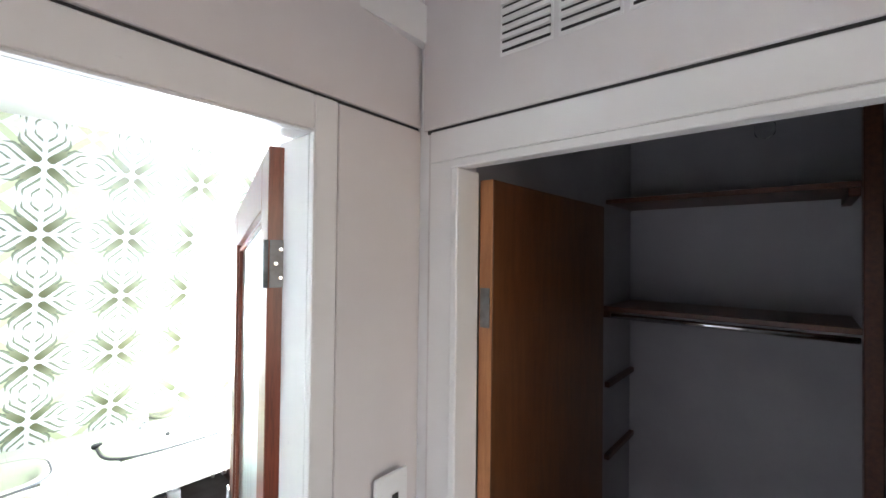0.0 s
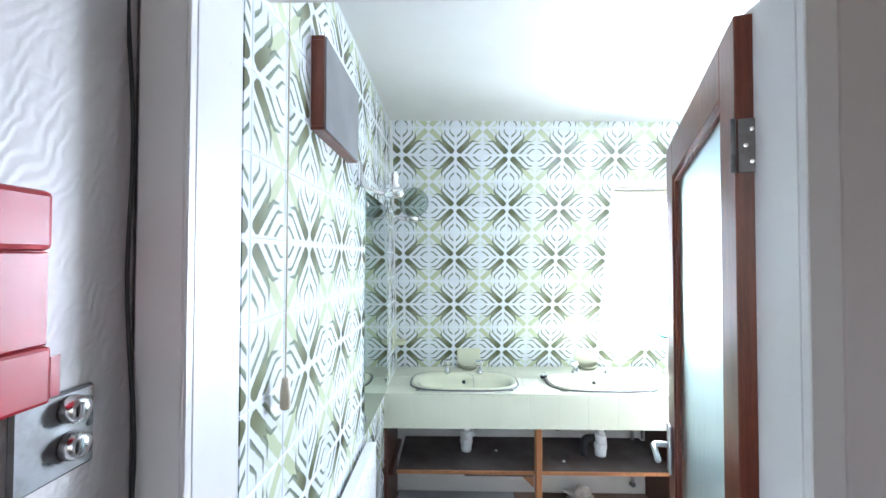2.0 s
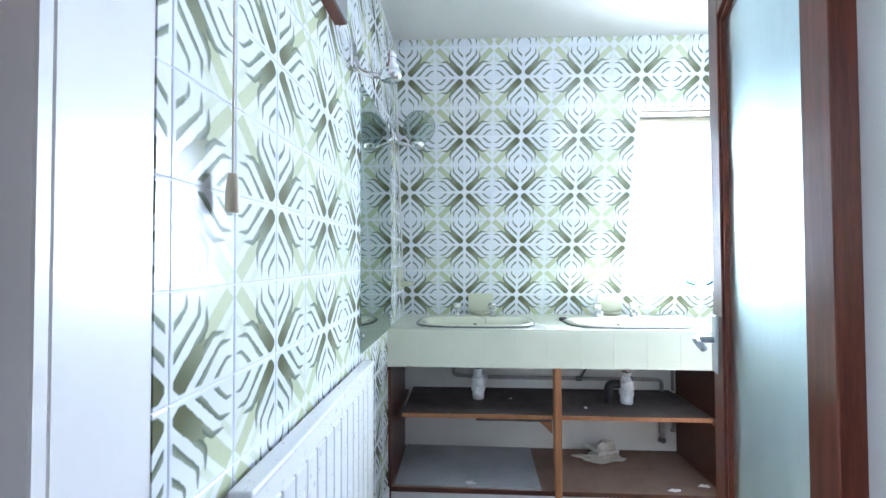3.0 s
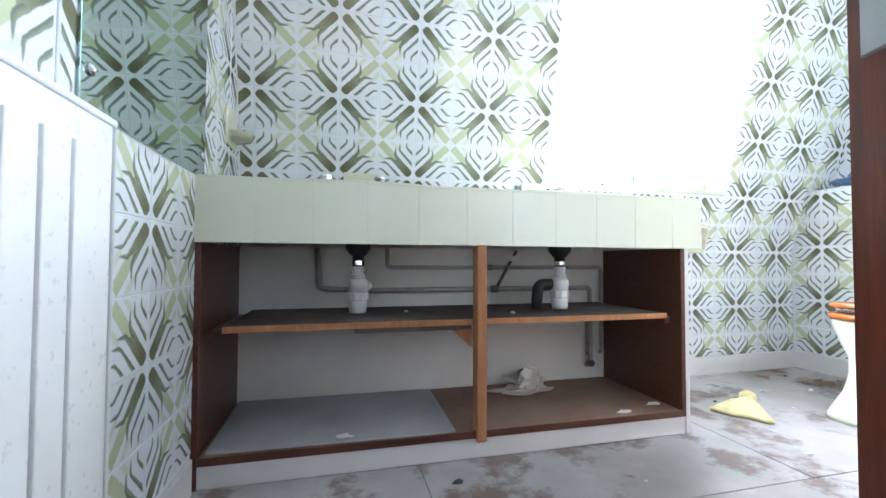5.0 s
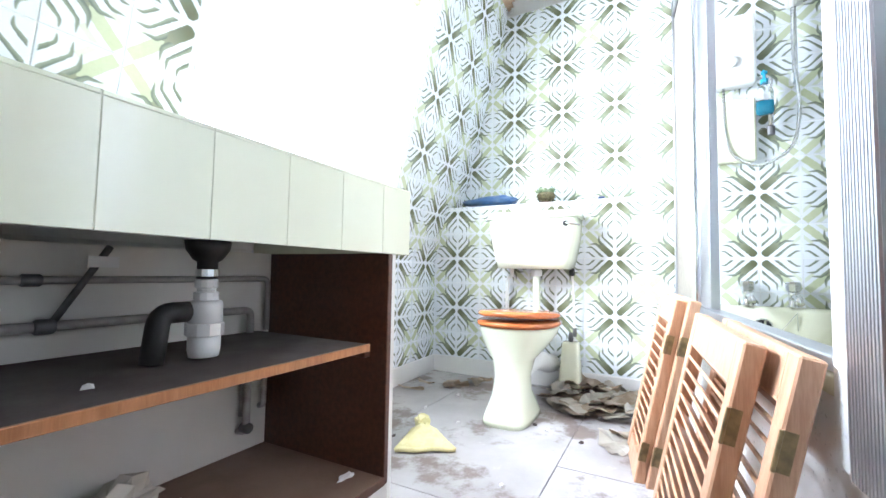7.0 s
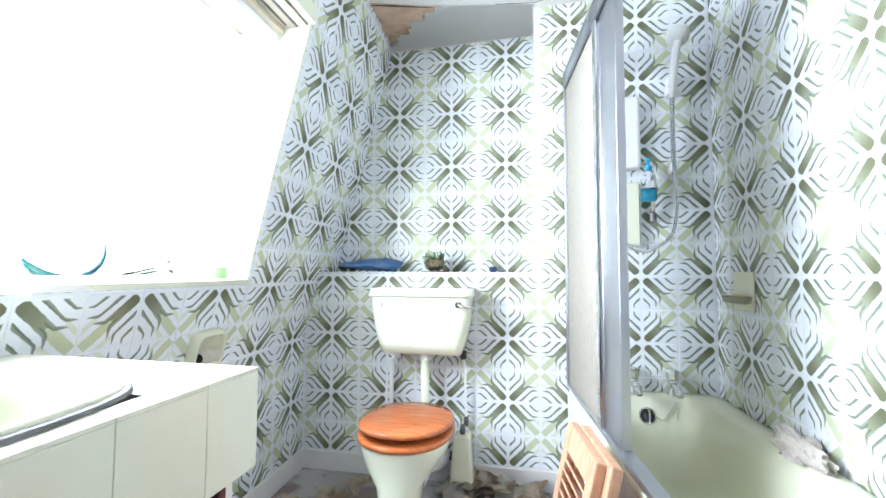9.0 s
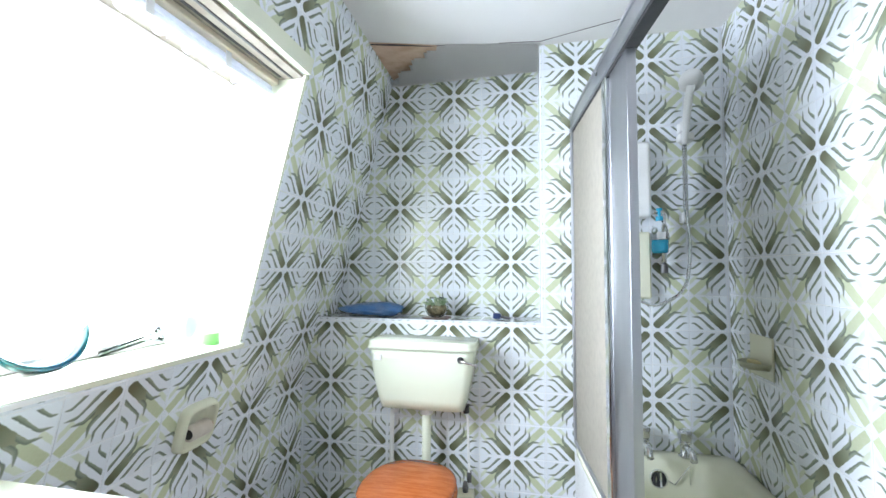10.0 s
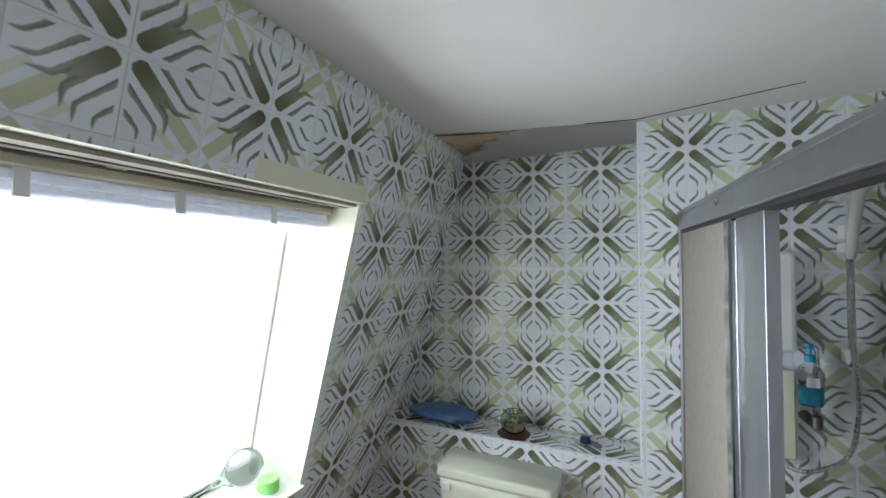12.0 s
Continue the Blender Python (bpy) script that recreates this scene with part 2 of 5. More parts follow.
def backlit(name, col, share):
    """Thin cloth or plastic through which daylight shines."""
    m, nt, b = shader(name)
    f = ramp(nt, noise_tex(nt, 40, 3), 0.3, 0.8)
    tone = mix(nt, f, rgb(*col), rgb(*(c * 0.88 for c in col)))
    put(nt, b.inputs["Base Color"], tone)
    b.inputs["Roughness"].default_value = 0.7
    tr = nt.nodes.new("ShaderNodeBsdfTranslucent")
    put(nt, tr.inputs["Color"], tone)
    mx = nt.nodes.new("ShaderNodeMixShader")
    mx.inputs[0].default_value = share
    nt.links.new(b.outputs[0], mx.inputs[1])
    nt.links.new(tr.outputs[0], mx.inputs[2])
    nt.links.new(mx.outputs[0], nt.nodes["Material Output"].inputs["Surface"])
    return m


M_FLOOR = floor_material()
M_ANAG = anaglypta()
M_MIRROR = mirror_material()
M_OBSCURE = glass("obscured_glass", (0.58, 0.72, 0.74), 0.28, 1.3, 0.6)
M_PANE = glass("window_glass", (1, 1, 1))
M_SMOKE = glass("smoked_glass", (0.80, 0.85, 0.82), 0.02, 1.35)
M_PALEGLASS = glass("pale_grey_glass", (0.70, 0.78, 0.80), 0.05, 1.25)
M_CLEAR = glass("clear_glass", (0.95, 0.98, 0.98), 0.05, 1.1)
M_LACE = backlit("net_fabric", (0.82, 0.81, 0.86), 0.6)
M_FAWN = backlit("fawn_obscure_panel", (0.50, 0.47, 0.40), 0.5)
M_BLIND = backlit("blind_slat", (0.80, 0.82, 0.86), 0.35)


# ---- building blocks ----
ORIGIN = {}


def mesh_object(name, bm, material, smooth=False, outward=True):
    if outward:
        bmesh.ops.recalc_face_normals(bm, faces=bm.faces)
    me = bpy.data.meshes.new(name)
    if smooth:
        for f in bm.faces:
            f.smooth = True
    bm.to_mesh(me)
    bm.free()
    me.materials.append(material)
    return new(name, me)


def part(name, bm, material, parent, label="", smooth=False, outward=True):
    """Links a bmesh, given in the world's metres, as one mesh under a thing or a part."""
    o = ORIGIN[parent]
    bmesh.ops.translate(bm, verts=bm.verts, vec=-o)
    ob = mesh_object(name, bm, material, smooth, outward)
    ob.parent = parent
    ORIGIN[ob] = o
    if label:
        ob["label"] = label
    return ob


def thing(name, at, label, category, group="", kind=""):
    ob = tagged(new(name), label, category, group, kind)
    ob.location = at
    ob.empty_display_size = 0.05
    ORIGIN[ob] = Vector(at)
    return ob


def structure(name, bm, material, label="", smooth=False):
    ob = tagged(mesh_object(name, bm, material, smooth), label, "", "", "structure")
    ORIGIN[ob] = Vector((0, 0, 0))
    return ob


def join(bm, other, matrix=None):
    if matrix is not None:
        other.transform(matrix)
    me = bpy.data.meshes.new("tmp")
    other.to_mesh(me)
    other.free()
    bm.from_mesh(me)
    bpy.data.meshes.remove(me)
    return bm


def box(x0, y0, z0, x1, y1, z1, bev=0.0, bm=None, matrix=None, seg=1):
    b = bmesh.new()
    bmesh.ops.create_cube(b, size=1)
    for v in b.verts:
        v.co = Vector((x0 + (v.co.x + .5) * (x1 - x0), y0 + (v.co.y + .5) * (y1 - y0), z0 + (v.co.z + .5) * (z1 - z0)))
    if bev:
        bmesh.ops.bevel(b, geom=b.edges[:], offset=bev, segments=seg, profile=0.5, affect='EDGES')
    if matrix is not None:
        b.transform(matrix)
    return b if bm is None else join(bm, b)


def rings(loops, close=True, bm=None, cap0=True, cap1=True):
    """A skin through loops of points, one after another."""
    b = bm or bmesh.new()
    rows = [[b.verts.new(p) for p in loop] for loop in loops]
    n = len(rows[0])
    for r0, r1 in zip(rows, rows[1:]):
        for i in range(n if close else n - 1):
            b.faces.new((r0[i], r0[(i + 1) % n], r1[(i + 1) % n], r1[i]))
    if cap0:
        b.faces.new(rows[0][::-1])
    if cap1:
        b.faces.new(rows[-1])
    return b


def lathe(profile, at=(0, 0, 0), seg=24, bm=None, matrix=None):
    """A body turned about an upright axis from (radius, height) pairs."""
    b = bmesh.new()
    rings([[Vector((r * math.cos(2 * math.pi * i / seg), r * math.sin(2 * math.pi * i / seg), z)) for i in range(seg)]
           for r, z in ((max(r, 0.0004), z) for r, z in profile)], bm=b)
    b.transform((Matrix.Translation(at) @ matrix) if matrix is not None else Matrix.Translation(at))
    return b if bm is None else join(bm, b)


def bend(points, radius=0.03, steps=5):
    """Rounds the corners of a line of points."""
    pts = [Vector(p) for p in points]
    out = [pts[0]]
    for a, b, c in zip(pts, pts[1:], pts[2:]):
        d0, d1 = (a - b), (c - b)
        r = min(radius, d0.length * 0.45, d1.length * 0.45)
        p, q = b + d0.normalized() * r, b + d1.normalized() * r
        for i in range(steps + 1):
            t = i / steps
            out.append(p * (1 - t) ** 2 + b * 2 * t * (1 - t) + q * t * t)
    out.append(pts[-1])
    return out


def tube(points, r, seg=10, bm=None, radii=None):
    pts = [Vector(p) for p in points]
    loops, side = [], None
    for i, p in enumerate(pts):
        d = (pts[min(i + 1, len(pts) - 1)] - pts[max(i - 1, 0)]).normalized()
        if side is None:
            side = d.orthogonal().normalized()
        side = (side - d * side.dot(d)).normalized()
        up = d.cross(side)
        rr = radii[i] if radii else r
        loops.append([p + (side * math.cos(2 * math.pi * k / seg) + up * math.sin(2 * math.pi * k / seg)) * rr for k in range(seg)])
    b = bmesh.new()
    rings(loops, bm=b)
    return b if bm is None else join(bm, b)


def prism(points, back, bm=None):
    """A flat polygon given thickness along the vector back."""
    b = bmesh.new()
    rings([[Vector(p) for p in points], [Vector(p) + Vector(back) for p in points]], bm=b)
    return b if bm is None else join(bm, b)


def oval(cx, cy, a, b, z, power=2.0, n=40):
    out = []
    for i in range(n):
        t = 2 * math.pi * i / n
        c, s = math.cos(t), math.sin(t)
        out.append(Vector((cx + a * math.copysign(abs(c) ** (2 / power), c), cy + b * math.copysign(abs(s) ** (2 / power), s), z)))
    return out


# ---- large structure ----
TURN = 0.03
LEN = math.hypot(1, TURN)
N_U = Vector((1, TURN, 0)) / LEN
N_IN = Vector((TURN, -1, 0)) / LEN
LEAN = 0.25
BEND = 0.68
CEIL = 2.335
N_V = (N_IN * LEAN + Vector((0, 0, 1))).normalized()
N_OUT = (N_IN - Vector((0, 0, 1)) * LEAN).normalized()
N_LOW = Vector((0, -0.016, 0.0))
N_SLOPE = Vector((0, -0.016, BEND))
UP = Vector((0, 0, 1))
SLOPE_TOP = (CEIL - BEND) * math.hypot(1, LEAN)
EAST, RECESS, LEDGE, PILLAR = 2.996, 3.21, 1.012, 1.142
SOUTH = -1.924
V_WIN0, V_WIN1 = (0.985 - BEND) * math.hypot(1, LEAN), (1.985 - BEND) * math.hypot(1, LEAN)


def plane_pt(o, u, v, p, q):
    return o + u * p + v * q


def wall_mesh(o, u, v, out, regions, thick):
    bm = bmesh.new()
    for r in regions:
        prism([plane_pt(o, u, v, p, q) for p, q in r], -out * thick, bm)
    return bm


def rect(p0, q0, p1, q1):
    return [(p0, q0), (p1, q0), (p1, q1), (p0, q1)]


U_W0, U_W1 = WIN_X0, WIN_X1
north_slope = [rect(-0.1, 0, U_W0, SLOPE_TOP + .06), rect(U_W1, 0, 3.4, SLOPE_TOP + .06),
               rect(U_W0, 0, U_W1, V_WIN0), rect(U_W0, V_WIN1, U_W1, SLOPE_TOP + .06)]
north_low = [rect(-0.1, 0, 3.4, BEND)]
GROUT = 0.0036
bm = wall_mesh(N_SLOPE + N_OUT * GROUT, N_U, N_V, N_OUT, north_slope, 0.10)
join(bm, wall_mesh(N_LOW + N_IN * GROUT, N_U, UP, N_IN, north_low, 0.14))
wall_north = structure("wall_north", bm, M_GROUT, "grouted wall leaning inward above the basins")

wall_west = structure("wall_west", box(-0.11, -2.096, 0, GROUT, 0.30, 2.6), M_GROUT, "tiled wall beside the mirror")

bm = box(EAST - GROUT, SOUTH - 0.2, 0, 3.34, 0.25, LEDGE + GROUT)
box(EAST - GROUT, SOUTH - 0.2, LEDGE + GROUT, 3.34, -PILLAR + GROUT, 2.6, bm=bm)
box(RECESS - GROUT, -PILLAR + GROUT, LEDGE + GROUT, 3.34, 0.25, 2.6, bm=bm)
wall_east = structure("wall_east", bm, M_GROUT, "tiled wall behind the toilet with a recessed ledge")

def hall_warp(bm):
    """The old doorway is out of square: its far jamb stands further out and its head drops that way."""
    for v in bm.verts:
        x, y, z = v.co
        if y < HALL_Y + 0.003:
            v.co.y = y + 0.130 * (x - 0.915)
            v.co.z = z + 0.021 * z * (x - 0.915)
    return bm


DOOR_X0, DOOR_X1, DOOR_H, HALL_Y = 0.006, 0.915, 2.02, -2.10
bm = box(DOOR_X1 + 0.02, HALL_Y, 0, 1.27, -2.0, 2.6)
box(DOOR_X0 - 0.02, HALL_Y, DOOR_H + 0.02, DOOR_X1 + 0.02, -2.0, 2.6, bm=bm)
box(-0.22, HALL_Y, 0, DOOR_X0 - 0.02, -2.0965, 2.6, bm=bm)
hall_warp(bm)
wall_south = structure("wall_south", bm, M_HALL, "painted wall round the bathroom doorway")
wall_bath = structure("wall_bath", box(1.27, -2.10, 0, 3.34, SOUTH + GROUT, 2.6), M_GROUT, "tiled wall along the bath")

structure("ceiling", box(-0.11, -2.098, CEIL, 3.34, 0.3, CEIL + 0.1), M_CEIL, "off-white painted bathroom ceiling")

# window recess: cream tiled cheeks, sill and head
GLASS_Y = 0.25
yw = lambda x, z: (-0.016 + TURN * x - LEAN * (z - BEND))
bm = bmesh.new()
for x0, x1 in ((WIN_X0 - 0.05, WIN_X0 + 0.006), (WIN_X1 - 0.006, WIN_X1 + 0.05)):
    prism([(x0, yw(x0, 0.95) - 0.0038, 0.95), (x0, yw(x0, 2.03) - 0.0038, 2.03), (x0, 0.30, 2.03), (x0, 0.30, 0.95)], (x1 - x0, 0, 0), bm)
prism([(WIN_X0, yw(1.9, 0.972) - 0.007, 0.972), (WIN_X0, 0.30, 0.972), (WIN_X0, 0.30, 0.988), (WIN_X0, yw(1.9, 0.988) - 0.008, 0.988)], (WIN_X1 - WIN_X0, 0, 0), bm)
prism([(WIN_X0, yw(1.9, 1.985) - 0.0054, 1.985), (WIN_X0, 0.30, 1.985), (WIN_X0, 0.30, 2.04), (WIN_X0, yw(1.9, 2.04) - 0.0054, 2.04)], (WIN_X1 - WIN_X0, 0, 0), bm)
window_reveal = structure("window_reveal_trim", bm, M_CREAM_TILE, "cream glazed tiles lining the window recess")

window = thing("window_1", (1.85, GLASS_Y, 1.0), "white framed window above the worktop", "window", kind="structure")
bm = bmesh.new()
for a in ((WIN_X0, 0.988, WIN_X0 + 0.018, 1.985), (WIN_X1 - 0.018, 0.988, WIN_X1, 1.985), (WIN_X0 + 0.018, 0.988, WIN_X1 - 0.018, 1.02), (WIN_X0 + 0.018, 1.935, WIN_X1 - 0.018, 1.985)):
    box(a[0], GLASS_Y - 0.02, a[1], a[2], GLASS_Y + 0.04, a[3], 0.004, bm)


def lean(bm):
    """The sash leans inward with the wall."""
    for v in bm.verts:
        v.co.y -= 0.20 * (v.co.z - 0.988)
    return bm


part("window_frame", lean(bm), M_PAINT, window)
pane = part("pane", lean(box(WIN_X0 + 0.012, GLASS_Y + 0.01, 1.014, WIN_X1 - 0.012, GLASS_Y + 0.014, 1.945)), M_PANE, window)
pane.visible_shadow = False

# hall
HALL_W, HALL_E, HALL_N, HALL_S = -0.066, 1.268, HALL_Y, -4.4
structure("wall_hall_west", box(-0.22, HALL_S, 0, HALL_W, HALL_N - 0.14, 2.6), M_ANAG, "embossed white wallpaper beside the door")
CUP_Y0, CUP_Y1, CUP_H = -2.985, -2.195, 2.014
bm = box(HALL_E, CUP_Y1, 0, HALL_E + 0.08, HALL_N, 2.6)
box(HALL_E, CUP_Y0, CUP_H, HALL_E + 0.08, CUP_Y1, 2.6, bm=bm)
box(HALL_E, HALL_S, 0, HALL_E + 0.08, CUP_Y0, 2.6, bm=bm)
structure("wall_hall_east", bm, M_HALL, "painted hall wall with a cupboard opening")
# End wall out of view; its opening is added for the fill lamp.
bm = box(-0.22, HALL_S - 0.1, 0, 0.05, HALL_S, 2.6)
box(1.05, HALL_S - 0.1, 0, HALL_E + 0.08, HALL_S, 2.6, bm=bm)
box(0.05, HALL_S - 0.1, 0, 1.05, HALL_S, 1.0, bm=bm)
box(0.05, HALL_S - 0.1, 2.2, 1.05, HALL_S, 2.6, bm=bm)
structure("wall_hall_south", bm, M_HALL, "painted end wall of the hall")
structure("ceiling_hall", box(-0.22, HALL_S - 0.1, 2.55, 3.34, HALL_N, 2.65), M_CEIL, "white hall ceiling")
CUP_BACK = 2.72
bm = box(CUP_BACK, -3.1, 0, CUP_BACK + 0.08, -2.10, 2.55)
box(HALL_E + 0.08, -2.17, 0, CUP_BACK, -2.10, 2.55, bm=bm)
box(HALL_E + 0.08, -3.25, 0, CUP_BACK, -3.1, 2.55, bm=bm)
structure("wall_cupboard", bm, M_CUPWALL, "grey plaster darkened for the shade inside the cupboard")

# floor of loose sheets over a sub-floor
floor = structure("floor", box(-0.22, HALL_S - 0.1, -0.12, 3.34, 0.3, -0.006), M_SHELF, "dark sub-floor under the sheets")

# doorway lining and architrave
bm = bmesh.new()
box(DOOR_X0 - 0.02, HALL_Y - 0.004, 0, DOOR_X0, -2.0962, DOOR_H, 0.0015, bm)
box(DOOR_X1, HALL_Y - 0.004, 0, DOOR_X1 + 0.02, -1.985, DOOR_H, 0.002, bm)
box(DOOR_X0 - 0.02, HALL_Y - 0.004, DOOR_H, DOOR_X1 + 0.02, -2.04, DOOR_H + 0.02, 0.002, bm)
hall_warp(bm)
structure("door_lining_trim", bm, M_PAINT, "white painted door lining")
bm = bmesh.new()
box(HALL_W + 0.004, HALL_Y - 0.016, 0, DOOR_X0 - 0.006, HALL_Y, 2.098, 0.003, bm)
box(DOOR_X1 + 0.006, HALL_Y - 0.016, 0, DOOR_X1 + 0.066, HALL_Y, 2.098, 0.003, bm)
box(DOOR_X0 - 0.006, HALL_Y - 0.016, DOOR_H + 0.006, DOOR_X1 + 0.006, HALL_Y, 2.098, 0.003, bm)
for a in ((DOOR_X0 - 0.006, 0, DOOR_X0, DOOR_H + 0.006), (DOOR_X1, 0, DOOR_X1 + 0.006, DOOR_H + 0.006), (DOOR_X0, DOOR_H, DOOR_X1, DOOR_H + 0.006)):
    box(a[0], HALL_Y - 0.021, a[1], a[2], HALL_Y - 0.004, a[3], 0.002, bm)
hall_warp(bm)
structure("door_architrave_trim", bm, M_PAINT, "flat white door surround")
structure("wall_panel_trim", hall_warp(box(DOOR_X1 + 0.070, HALL_Y - 0.013, 0, HALL_E + 0.01, HALL_Y, 2.098, 0.003)), M_HALL, "painted panel beside the door surround")
structure("upper_panel_trim", hall_warp(box(HALL_W + 0.004, HALL_Y - 0.014, 2.106, HALL_E + 0.01, HALL_Y, 2.60, 0.002)), M_HALL, "painted panel above the door")
bm = box(HALL_E - 0.014, HALL_S, 2.106, HALL_E, HALL_Y + 0.01, 2.55, 0.002)
structure("upper_side_trim", bm, M_HALL, "painted panel above the cupboard")
bm = bmesh.new()
box(HALL_E - 0.013, HALL_S, CUP_H + 0.004, HALL_E, HALL_Y - 0.016, 2.098, 0.003, bm)
box(HALL_E - 0.013, CUP_Y1 + 0.004, 0, HALL_E, HALL_Y - 0.016, CUP_H + 0.004, 0.003, bm)
box(HALL_E - 0.013, HALL_S, 0, HALL_E, CUP_Y0 - 0.004, CUP_H + 0.004, 0.003, bm)
box(HALL_E - 0.02, CUP_Y0 - 0.006, CUP_H - 0.018, HALL_E + 0.02, CUP_Y1 + 0.006, CUP_H + 0.003, 0.003, bm)
box(HALL_E - 0.02, CUP_Y1 - 0.018, 0, HALL_E + 0.07, CUP_Y1 + 0.003, CUP_H - 0.018, 0.003, bm)
structure("cupboard_frame_trim", bm, M_PAINT, "white painted cupboard frame")
structure("gap_trim", join(hall_warp(box(HALL_W, HALL_Y - 0.006, 2.097, HALL_E, HALL_Y - 0.001, 2.107)), box(HALL_E - 0.006, HALL_S, 2.097, HALL_E - 0.001, HALL_Y, 2.107)), M_BLACK, "dark open joint between wall panels")

# skirting
bm = prism([N_LOW + N_U * 1.62 + N_IN * 0.018, N_LOW + N_U * 2.98 + N_IN * 0.018, N_LOW + N_U * 2.98 + N_IN * 0.018 + UP * 0.095, N_LOW + N_U * 1.62 + N_IN * 0.018 + UP * 0.095], -N_IN * 0.018)
box(EAST - 0.018, -1.30, 0, EAST, 0.06, 0.095, 0.003, bm)
box(0, -2.0, 0, 0.016, -0.60, 0.095, 0.003, bm)
structure("baseboard", bm, M_PAINT, "scuffed white skirting board")

# ---- vanity and worktop ----
VAN_X1, VAN_Y, VAN_TOP, VAN_BOT = 1.655, -0.592, 0.842, 0.662
van = thing("vanity_unit", (0.8, -0.3, 0), "open mahogany-coloured vanity unit with missing doors", "vanity")
part("end_panel", box(0.002, -0.583, 0.0, 0.020, -0.03, VAN_BOT, 0.002), M_DARKWOOD, van)
part("end_panel", box(1.570, -0.583, 0.062, 1.588, -0.005, VAN_BOT, 0.002), M_DARKWOOD, van)
part("outer_panel", box(1.589, -0.580, 0.0, 1.608, 0.02, VAN_BOT, 0.002), M_PAINT, van, "white painted outer panel")
post = part("post", box(0.797, -0.600, 0.055, 0.829, -0.552, VAN_BOT, 0.003), M_PINE, van, "upright orange pine post")
part("back_panel", box(0.020, -0.130, 0.08, 1.570, -0.115, VAN_BOT), M_PLASTER, van, "grey-white painted back")
part("bottom_board", box(0.020, -0.583, 0.066, 1.570, -0.131, 0.084, 0.002), M_BOTTOM, van, "scuffed brown bottom board")
part("bottom_lip", box(0.021, -0.587, 0.064, 1.569, -0.5835, 0.086, 0.001), M_DARKWOOD, van)
part("plinth", box(0.010, -0.580, 0.0, 1.588, -0.56, 0.065, 0.003), M_PAINT, van, "cream painted plinth")
part("shelf", box(0.070, -0.552, 0.411, 1.530, -0.132, 0.427, 0.001), M_SHELF, van, "dusty dark shelf")
part("shelf_edge", box(0.070, -0.560, 0.409, 0.796, -0.5525, 0.428, 0.001), M_PINE, van)
part("shelf_edge", box(0.830, -0.560, 0.409, 1.530, -0.5525, 0.428, 0.001), M_PINE, van)
part("batten", box(0.0205, -0.53, 0.385, 0.045, -0.133, 0.4105, 0.002), M_DARKWOOD, van)
part("batten", box(1.545, -0.53, 0.385, 1.5695, -0.133, 0.4105, 0.002), M_DARKWOOD, van)
part("underside_board", box(0.43, -0.548, 0.394, 0.795, -0.475, 0.4095, 0.001), M_SHELF, van, "dark board screwed under the shelf")
part("bracket", prism([(0.796, -0.545, 0.408), (0.72, -0.545, 0.408), (0.796, -0.545, 0.335)], (0, 0.018, 0)), M_PINE, van, "triangular pine bracket")

top = thing("worktop", (0.8, -0.3, VAN_BOT), "cream tiled worktop with a deep tiled front", "worktop")
HOLES = ((0.17, 0.69), (0.945, 1.46))
bm = bmesh.new()
xs = [0.002, HOLES[0][0], HOLES[0][1], HOLES[1][0], HOLES[1][1], VAN_X1 - 0.0014]
for i in range(5):
    if i in (1, 3):
        box(xs[i], VAN_Y + 0.0014, 0.80, xs[i + 1], -0.545, VAN_TOP - 0.0014, bm=bm)
        box(xs[i], -0.25, 0.80, xs[i + 1], 0.04, VAN_TOP - 0.0014, bm=bm)
    else:
        box(xs[i], VAN_Y + 0.0014, 0.80, xs[i + 1], 0.04, VAN_TOP - 0.0014, bm=bm)
box(0.002, VAN_Y + 0.0014, VAN_BOT, VAN_X1 - 0.0014, VAN_Y + 0.03, 0.80, bm=bm)
box(VAN_X1 - 0.03, VAN_Y + 0.03, VAN_BOT, VAN_X1 - 0.0014, 0.03, 0.80, bm=bm)
part("carcass", bm, M_CREAM_GROUT, top)
TP = 0.1525
n = 11
for i in range(n):
    x0 = 0.003 + i * TP
    x1 = min(x0 + TP - 0.0008, VAN_X1)
    if x1 - x0 > 0.02:
        part("front_tile", box(x0, VAN_Y, VAN_BOT - 0.002, x1 - 0.0004, VAN_Y + 0.007, VAN_TOP - 0.0074, 0.0008), M_CREAM_TILE, top)
for j in range(4):
    y0 = VAN_Y + 0.008 + j * TP
    part("side_tile", box(VAN_X1 - 0.006, y0, VAN_BOT - 0.002, VAN_X1, min(y0 + TP - 0.002, 0.03), VAN_TOP - 0.0074, 0.0008), M_CREAM_TILE, top)
for i in range(n):
    for j in range(4):
        x0, y0 = 0.003 + i * TP, VAN_Y + j * TP
        x1, y1 = min(x0 + TP - 0.002, VAN_X1), min(y0 + TP - 0.002, 0.03)
        spans = [(x0, y0, x1, y1)]
        for h0, h1 in HOLES:
            nxt = []
            for a in spans:
                if a[2] <= h0 or a[0] >= h1 or a[3] <= -0.545 or a[1] >= -0.25:
                    nxt.append(a)
                    continue
                ya, yb = max(a[1], -0.545), min(a[3], -0.25)
                nxt += [q for q in ((a[0], a[1], a[2], -0.545), (a[0], -0.25, a[2], a[3]), (a[0], ya, h0, yb), (h1, ya, a[2], yb)) if q[2] - q[0] > 0.004 and q[3] - q[1] > 0.004]
            spans = nxt
        for a in spans:
            part("top_tile", box(a[0], a[1], VAN_TOP - 0.007, a[2], a[3], VAN_TOP, 0.001), M_CREAM_TILE, top)


